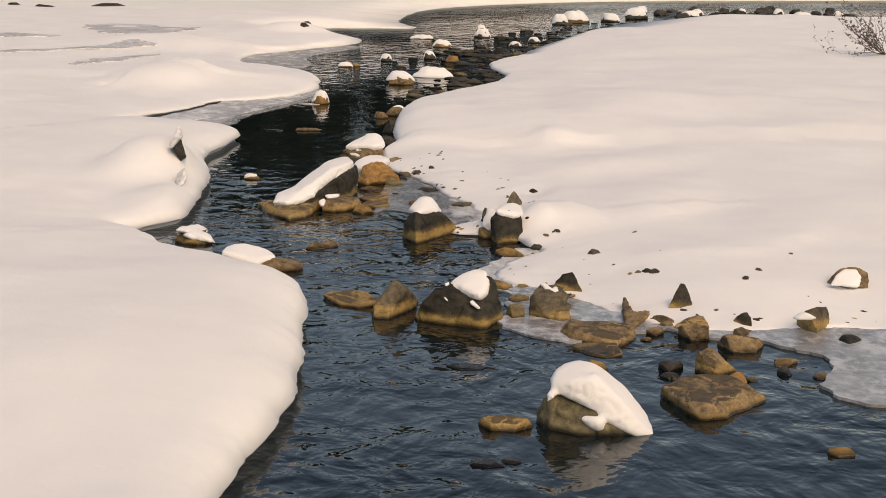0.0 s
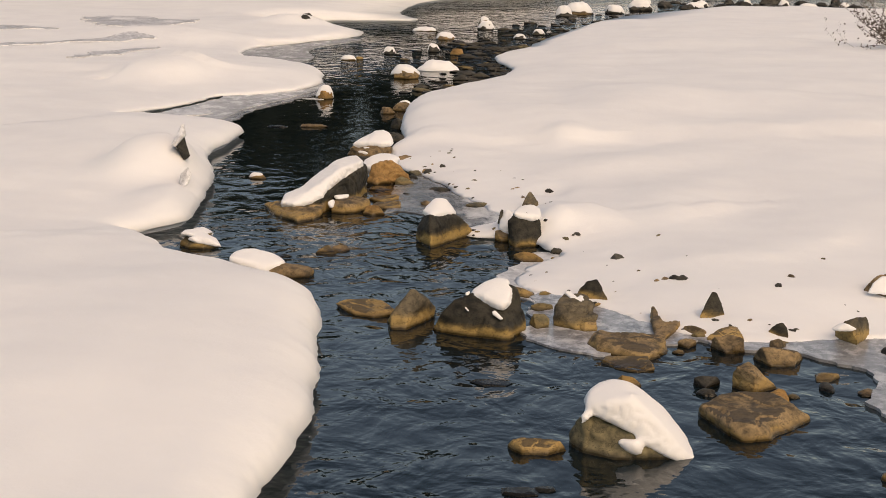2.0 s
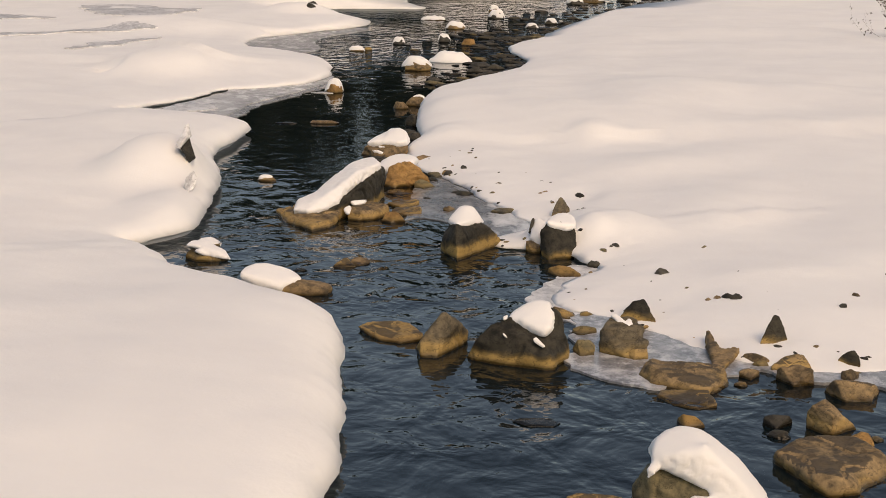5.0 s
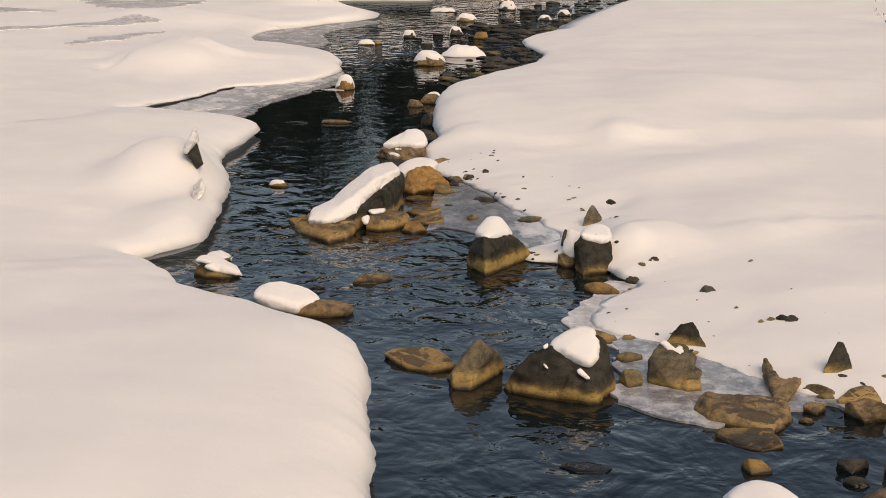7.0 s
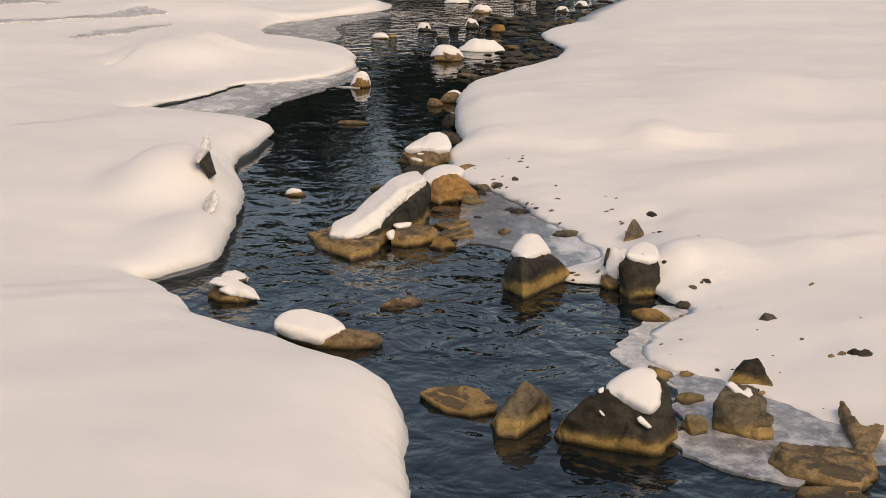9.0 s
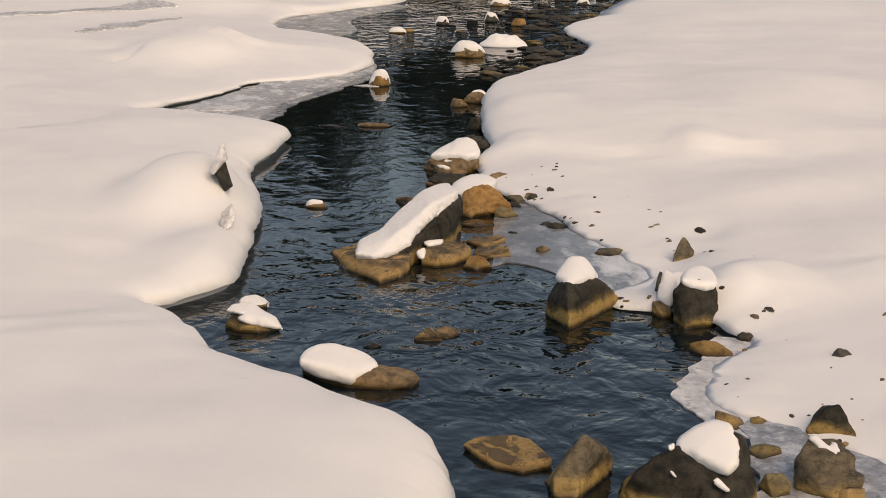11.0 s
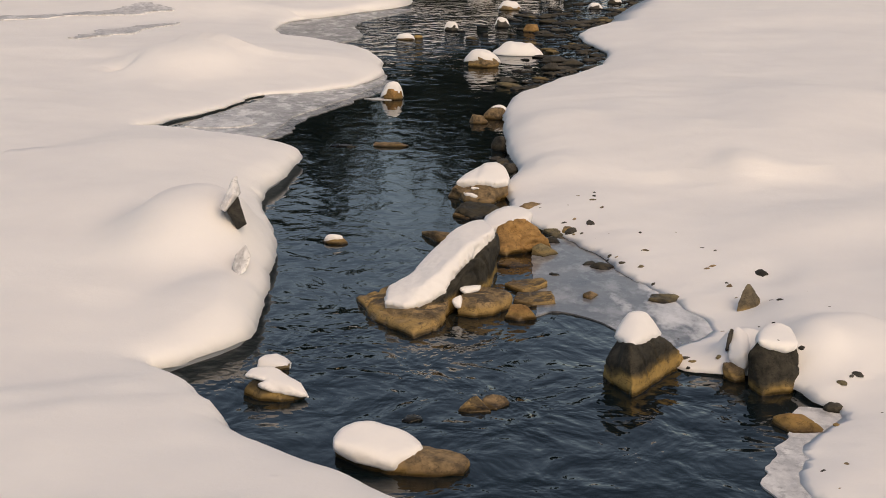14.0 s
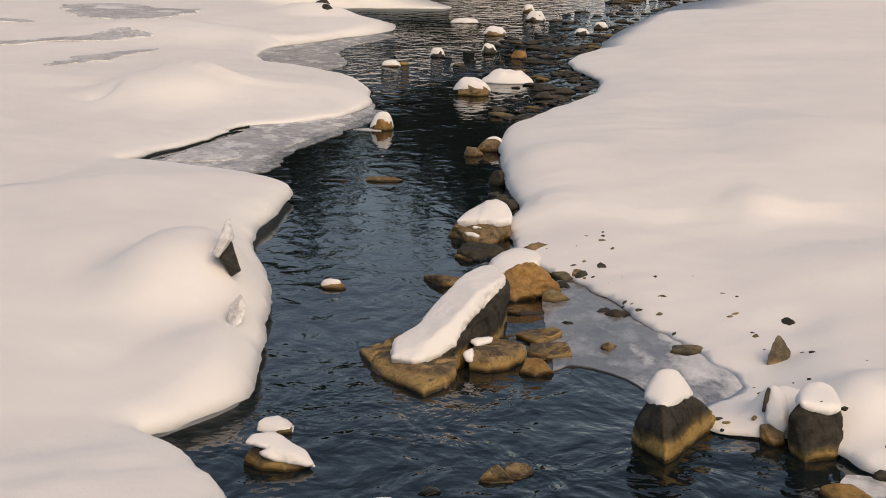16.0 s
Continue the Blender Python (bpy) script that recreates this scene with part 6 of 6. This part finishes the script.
carved("flat_stone", [[(-1.06, 22.77, -0.12), (-0.87, 22.47, -0.12), (-0.58, 22.61, -0.12), (-1.06, 22.77, 0.01), (-0.87, 22.47, 0.01), (-0.58, 22.61, 0.01), (-1.05, 22.76, 0.06), (-0.86, 22.77, 0.07), (-0.60, 22.62, 0.04), (-1.01, 22.97, -0.12), (-0.63, 22.97, -0.12), (-0.86, 22.87, 0.05), (-1.02, 22.87, 0.04), (-0.63, 22.87, 0.03)]], 87, STONE_MOSS, "mossy ledge of stone under the snow edge")
carved("flat_stone", [[(-0.83, 22.65, -0.07), (-0.75, 22.55, -0.07), (-0.63, 22.73, -0.07), (-0.83, 22.65, 0.06), (-0.75, 22.55, 0.06), (-0.63, 22.73, 0.06), (-0.81, 22.65, 0.10), (-0.73, 22.70, 0.11), (-0.65, 22.71, 0.08), (-0.81, 22.85, -0.07), (-0.65, 22.85, -0.07), (-0.73, 22.79, 0.09), (-0.80, 22.79, 0.09), (-0.66, 22.79, 0.07)]], 88, STONE_BROWN, "small reddish stone on a mossy ledge")
bpy.data.scenes.remove(BENCH)
# low stones in the stream
boulder(2.76, 9.98, 0.4, 0.24, 0.07, 8, STONE_DARK, "dark wet stone barely above the water", top=0.8)
ob = boulder(-3.5, 22.05, 0.36, 0.22, 0.06, 20, STONE_BROWN, "small flat stone with a dab of snow", top=0.7)
snow_cap(ob, -3.54, 22.07, 0.12, 0.08, 0.05, 20)
boulder(-3.4, 28.2, 0.62, 0.2, 0.06, 22, STONE_BROWN, "long flat brown stone in the current", top=0.85)
boulder(-4.1, 28.1, 0.5, 0.16, 0.03, 23, STONE_DARK, "dark stone barely breaking the surface", top=0.85)
# stones under the east snow edge and in the pool above
boulder(-1.66, 28.1, 0.3, 0.3, 0.24, 65, STONE_DARK, "dark stone under the snow lip", top=0.7)
for i, (x, y, w, h) in enumerate(((-1.6, 26.9, 0.3, 0.1), (-1.5, 26.4, 0.3, 0.14), (-1.7, 27.3, 0.26, 0.06), (-1.35, 26.0, 0.3, 0.1))):
    boulder(x, y, w, w * 0.8, h, 66 + i, STONE_RIFFLE, "dark grey stone at the foot of the bank", top=0.65, group="stones at the bank's foot")
boulder(-2.08, 30.5, 0.36, 0.3, 0.14, 70, STONE_BROWN, "rounded brown stone by the bank", top=0.65)
ob = boulder(-1.75, 31.05, 0.56, 0.42, 0.22, 71, STONE_BROWN, "brown stone with a little snow by the bank", top=0.6)
snow_cap(ob, -1.66, 31.15, 0.2, 0.12, 0.05, 71)
ob = boulder(-3.73, 32.95, 0.48, 0.36, 0.2, 72, STONE_ORANGE, "reddish-brown stone with a tall snow cap", top=1.0)
snow_cap(ob, -3.76, 32.99, 0.21, 0.17, 0.13, 72, droop=0.02, ragged=0.15, square=2.6)
sheet("ice_rim", [(-4.25, 32.85), (-3.95, 32.75), (-3.75, 32.75), (-3.9, 33.0)], 0.012, 0.02, SLUSH, "thin white ice rim beside a stone", "ice", seed=12, wave=0.03)
ob = boulder(-2.17, 37.75, 0.8, 0.6, 0.28, 73, STONE_BROWN, "drum-shaped brown stone with a flat snow cap", top=0.95)
snow_cap(ob, -2.17, 37.8, 0.4, 0.28, 0.11, 73, droop=0.02, ragged=0.05)
ob = boulder(-1.4, 39.9, 1.0, 0.6, 0.17, 74, STONE_GREY, "broad low stone under a thick snow cap", top=0.9)
snow_cap(ob, -1.4, 39.9, 0.58, 0.36, 0.13, 74, droop=0.03, ragged=0.08)

# loose stones on the east shore: place and width
SHORE = ((2.03, 16.06, 0.20), (2.24, 15.42, 0.09), (2.41, 14.88, 0.10), (2.62, 14.88, 0.16), (3.05, 15.01, 0.06), (3.75, 14.44, 0.14), (4.50, 15.70, 0.10), (3.96, 14.84, 0.12), (1.63, 16.60, 0.06), (1.88, 15.77, 0.06), (1.91, 15.04, 0.06), (2.68, 12.99, 0.18), (3.27, 13.35, 0.09), (3.46, 13.24, 0.06),
         (-0.48, 22.76, 0.16), (-0.72, 22.59, 0.19), (0.00, 21.03, 0.11), (0.87, 20.26, 0.11), (1.27, 20.73, 0.18), (1.29, 16.85, 0.18), (1.64, 15.96, 0.05), (1.91, 14.61, 0.06), (2.51, 14.90, 0.11), (2.70, 14.83, 0.17), (2.85, 15.75, 0.06))
ICY = ((2.42, 12.43, 0.15), (4.60, 12.55, 0.36), (3.70, 11.34, 0.24), (2.53, 11.08, 0.23), (3.32, 11.06, 0.15), (4.04, 11.22, 0.22), (-0.95, 22.35, 0.27), (-0.96, 20.86, 0.15), (0.25, 17.96, 0.13), (0.58, 18.76, 0.12), (0.18, 18.68, 0.07), (-0.42, 21.22, 0.3), (-0.55, 21.35, 0.2), (-0.3, 21.5, 0.2), (0.87, 15.35, 0.07))
PEBBLES = [finish("pebble", hull(corners(1, 0.75, 0.42, 100 + i, 0.6, sides=5), 100 + i, 0.05, 0.04), m) for i, m in enumerate((STONE_RIFFLE, STONE_BROWN, STONE_RIFFLE, STONE_MOSS, STONE_DARK))]
for kind, rows in (("snow", SHORE), ("water", ICY)):
    for i, (x, y, w) in enumerate(rows):
        ob = new("pebble", PEBBLES[(i * 3 + (kind == "water")) % 5])
        z = float(EAST.height([(x, y)])[0]) - 0.02 if kind == "snow" else 0.0
        ob.matrix_world = pose(x, y, z, 0, 0, 47 * i % 180) @ Matrix.Diagonal((w * 1.1, w, w * (0.9 if kind == "snow" else 0.55), 1))
        tagged(ob, "small loose stone lying on the snowy shore" if kind == "snow" else "small stone frozen into the shore ice", "stone", "loose shore stones")

# scattered small stones along the thin edge of the snow
rng = random.Random(8)
edge = [i for i, (x, y, h) in enumerate(EAST.shore) if 12 < y < 24 and h < 0.1]
for i in range(90):
    k = rng.choice(edge)
    (x, y, _), (ix, iy) = EAST.shore[k], EAST.inward[k]
    d = 0.04 + 1.3 * rng.random() ** 2.2
    x, y, w = x + ix * d, y + iy * d, rng.uniform(0.03, 0.085)
    ob = new("pebble", PEBBLES[rng.choice((0, 2, 4, 1, 3))])
    ob.matrix_world = pose(x, y, float(EAST.height([(x, y)])[0]) - 0.008, rng.uniform(-15, 15), rng.uniform(-15, 15), rng.uniform(0, 180)) @ Matrix.Diagonal((w * rng.uniform(1, 1.8), w, w * 0.7, 1))
    tagged(ob, "tiny dark stone on the thin shore snow", "stone", "loose shore stones")

# stony riffle upstream, along the east side
rng = random.Random(11)
shore_line = EAST.shore[(EAST.shore[:, 1] > 34) & (EAST.shore[:, 1] < 66)]
riffle = []
for i in range(250):
    sx, sy, _ = shore_line[int(rng.random() ** 0.8 * (len(shore_line) - 1))]
    off = 0.1 + 3.1 * rng.random() ** 2.1 * min(1.0, (sy - 31) / 12)
    x, y = sx - off, sy + rng.uniform(-0.5, 0.9)
    w = rng.uniform(0.12, 0.38) * (1.4 if rng.random() < 0.25 else 1)
    if min(abs(x + 2.17) + abs(y - 37.75), abs(x + 1.4) + abs(y - 39.9)) < 0.9:
        continue
    m = pose(x, y, 0, rng.uniform(-8, 8), rng.uniform(-8, 8), rng.uniform(-25, 25)) @ Matrix.Diagonal((w * rng.uniform(1.2, 1.9), w * 0.9, w * rng.uniform(0.25, 0.6), 1))
    riffle.append((y, m, rng.choice((0, 2, 2, 2, 4, 4, 0, 0, 3))))
riffle.sort(key=lambda r: r[0])
for _, m, k in riffle[:170]:
    ob = new("river_stone", PEBBLES[k])
    ob.matrix_world = m
    tagged(ob, "dark grey flat stone in a shallow riffle", "stone", "riffle stones")
bm = bmesh.new()
for _, m, k in riffle[170:]:
    old = len(bm.verts)
    bm.from_mesh(PEBBLES[2])
    bm.verts.ensure_lookup_table()
    bmesh.ops.transform(bm, matrix=m, verts=bm.verts[old:])
tagged(new("riffle_gravel", finish("riffle_gravel", bm, STONE_RIFFLE)), "dark stones crowding a far shallow riffle", "gravel", kind="stuff")


def capped(x, y, w, h, thick, seed, material, label):
    ob = boulder(x, y, w, w * 0.7, h * 1.35, seed, material, label, top=0.75, group="capped far stones")
    snow_cap(ob, x, y + 0.03, w * 0.44, w * 0.3, thick * 0.65, seed, droop=0.03, ragged=0.2)


for i, (x, y, w, h, s) in enumerate(((-4.2, 42.3, 0.52, 0.06, 0.12), (-3.15, 44.5, 0.44, 0.12, 0.12), (-1.84, 45.5, 0.46, 0.18, 0.08), (-1.68, 50.3, 0.74, 0.16, 0.12), (-0.34, 55.0, 0.7, 0.18, 0.16), (2.84, 63.3, 0.8, 0.2, 0.28), (3.5, 64.8, 1.4, 0.3, 0.3), (5.2, 65.8, 1.0, 0.2, 0.22), (6.5, 68.3, 1.2, 0.25, 0.32), (-2.6, 54.0, 1.0, 0.05, 0.14), (1.6, 52.9, 0.5, 0.12, 0.1), (0.9, 51.0, 0.5, 0.1, 0.1), (-0.5, 58.5, 0.5, 0.15, 0.1))):
    capped(x, y, w, h, s, 200 + i, STONE_RIFFLE if i % 3 else STONE_BROWN, "far river stone under a round snow cap")
boulder(-1.06, 44.6, 0.44, 0.3, 0.2, 230, STONE_ORANGE, "square rusty orange stone in the riffle", top=0.85)
boulder(-3.9, 42.6, 0.3, 0.2, 0.1, 231, STONE_GREY, "small grey stone beside a capped one", top=0.7)
for i, (x, y, w, h) in enumerate(((-1.11, 34.3, 0.34, 0.12), (-1.97, 34.4, 0.32, 0.06), (-1.59, 35.4, 0.38, 0.12), (-0.6, 35.1, 0.33, 0.05), (-0.69, 37.4, 0.42, 0.16), (-0.18, 38.3, 0.49, 0.14), (-0.59, 38.8, 0.7, 0.14))):
    boulder(x, y, w, w * 0.7, h, 240 + i, STONE_RIFFLE, "dark grey stone in still water by the snow", top=0.6, group="pool stones")
for i, (x, y, w) in enumerate(((0.78, 8.49, 0.36), (0.98, 8.56, 0.2), (0.52, 11.24, 0.4))):
    boulder(x, y, w, w * 0.6, 0.025, 260 + i, STONE_DARK, "dark stone just under the rippled surface", top=0.8, group="stones awash")
for x, y, w in ((-6.8, 51.9, 0.4), (-7.6, 58.3, 0.7), (-20.6, 65.5, 1.4), (-17.8, 66.3, 1.8), (-22.2, 66.0, 0.8)):
    z = float(WEST.height([(x, y)])[0]) - 0.1
    boulder(x, y, w, 0.4, 0.2, int(x * -9), STONE_DARK, "dark stone showing through far snow", z=z, group="stones in far snow")
rng = random.Random(31)
for i in range(36):
    x = 6.5 + 11 * rng.random()
    y = 68.2 + 0.25 * (x - 7) + rng.random() ** 1.4 * 7
    w = rng.uniform(0.3, 1.0)
    ob = new("river_stone", PEBBLES[rng.choice((0, 2, 4, 4))])
    ob.matrix_world = pose(x, y, 0, 0, 0, rng.uniform(0, 180)) @ Matrix.Diagonal((w * 1.3, w, w * rng.uniform(0.5, 0.9), 1))
    tagged(ob, "dark grey stone in a far riffle", "stone", "riffle stones")
for i in range(7):
    x = 7.2 + 1.5 * i + rng.uniform(-0.6, 0.6)
    capped(x, 69 + rng.uniform(0, 5), rng.uniform(0.5, 1.2), 0.18, rng.uniform(0.1, 0.22), 300 + i, STONE_DARK, "far dark stone with a snow cap")

# ---- the dry shrub on the east bank ----
def tube(bm, a, b, ra, rb):
    way = (b - a).normalized()
    side = way.orthogonal().normalized()
    other = way.cross(side)
    rings = [[bm.verts.new(p + r * (math.cos(k * 2.094) * side + math.sin(k * 2.094) * other)) for k in range(3)] for p, r in ((a, ra), (b, rb))]
    for k in range(3):
        bm.faces.new((rings[0][k], rings[0][(k + 1) % 3], rings[1][(k + 1) % 3], rings[1][k]))


def sprout(bm, rng, at, way, length, radius, depth):
    p, w = at, way
    for _ in range(4):
        w = (w + Vector([rng.uniform(-0.25, 0.25) for _ in range(3)])).normalized()
        q = p + w * length / 4
        tube(bm, p, q, radius, radius * 0.8)
        radius *= 0.8
        if depth and rng.random() < 0.85:
            side = (w + Vector([rng.uniform(-0.9, 0.9), rng.uniform(-0.9, 0.9), rng.uniform(-0.1, 0.7)])).normalized()
            sprout(bm, rng, q, side, length * rng.uniform(0.4, 0.65), radius * 0.75, depth - 1)
        if depth < 2 and rng.random() < 0.5:
            s = Vector([rng.uniform(-1, 1) for _ in range(3)]).normalized() * 0.045
            o = s.orthogonal() * 0.5
            bm.faces.new([bm.verts.new(v) for v in (q, q + s + o, q + s * 2, q + s - o)])
        p = q


bx, by = 12.3, 43.9
shrub = new("shrub")
shrub.matrix_world = pose(bx, by, float(EAST.height([(bx, by)])[0]) - 0.03)
tagged(shrub, "bare dry shrub with thin twigs in the snow", "shrub")
rng = random.Random(5)
for i in range(17):
    bm = bmesh.new()
    a = rng.uniform(0, 6.28)
    lean = rng.uniform(0.4, 2.2)
    sprout(bm, rng, Vector((0.1 * math.cos(a), 0.1 * math.sin(a), 0)), Vector((lean * math.cos(a) - 0.25, lean * math.sin(a), 1)).normalized(), rng.uniform(0.9, 1.7), 0.016, 2)
    part("stem", bm, TWIG, shrub)
for lean, up, long in ((-1.0, 0.5, 2.1), (-1.0, 0.25, 1.7), (-0.9, 0.9, 1.6)):
    bm = bmesh.new()
    sprout(bm, rng, Vector((0, 0, 0)), Vector((lean, 0.1, up)).normalized(), long, 0.014, 2)
    part("stem", bm, TWIG, shrub)


# ---- dark conifers upstream, seen mirrored in the pool ----
def spruce(bm, x, y, tall, rng):
    tube(bm, Vector((x, y, 0)), Vector((x, y, tall * 0.95)), 0.018 * tall, 0.03)
    z = tall * 0.1
    while z < tall * 0.98:
        reach = 0.24 * tall * (1 - z / tall) ** 0.8 + 0.15
        for _ in range(6):
            a, r = rng.uniform(0, 6.28), reach * rng.uniform(0.6, 1.1)
            d = Vector((math.cos(a), math.sin(a), 0))
            s = Vector((-d.y, d.x, 0)) * r * 0.35
            o, tip = Vector((x, y, z + 0.12 * r)), Vector((x, y, z - 0.3 * r)) + d * r
            mid = (o + tip) / 2 + Vector((0, 0, 0.12 * r))
            v = [bm.verts.new(p) for p in (o, mid + s, tip, mid - s)]
            bm.faces.new((v[0], v[1], v[2]))
            bm.faces.new((v[0], v[2], v[3]))
        z += tall * 0.035


bm = bmesh.new()
rng = random.Random(21)
for i in range(420):
    x = -110 + 220 * (i + rng.uniform(-0.6, 0.6)) / 420
    if -13.2 < x < -12.0:
        continue
    spruce(bm, x, 112 + rng.uniform(-10, 26) + 0.1 * abs(x), rng.uniform(17, 25) if x < 3 else rng.uniform(5, 9), rng)
tagged(new("woods", finish("woods", bm, NEEDLE, False)), "dark spruce woods upstream mirrored in the pool", "woods", kind="stuff")
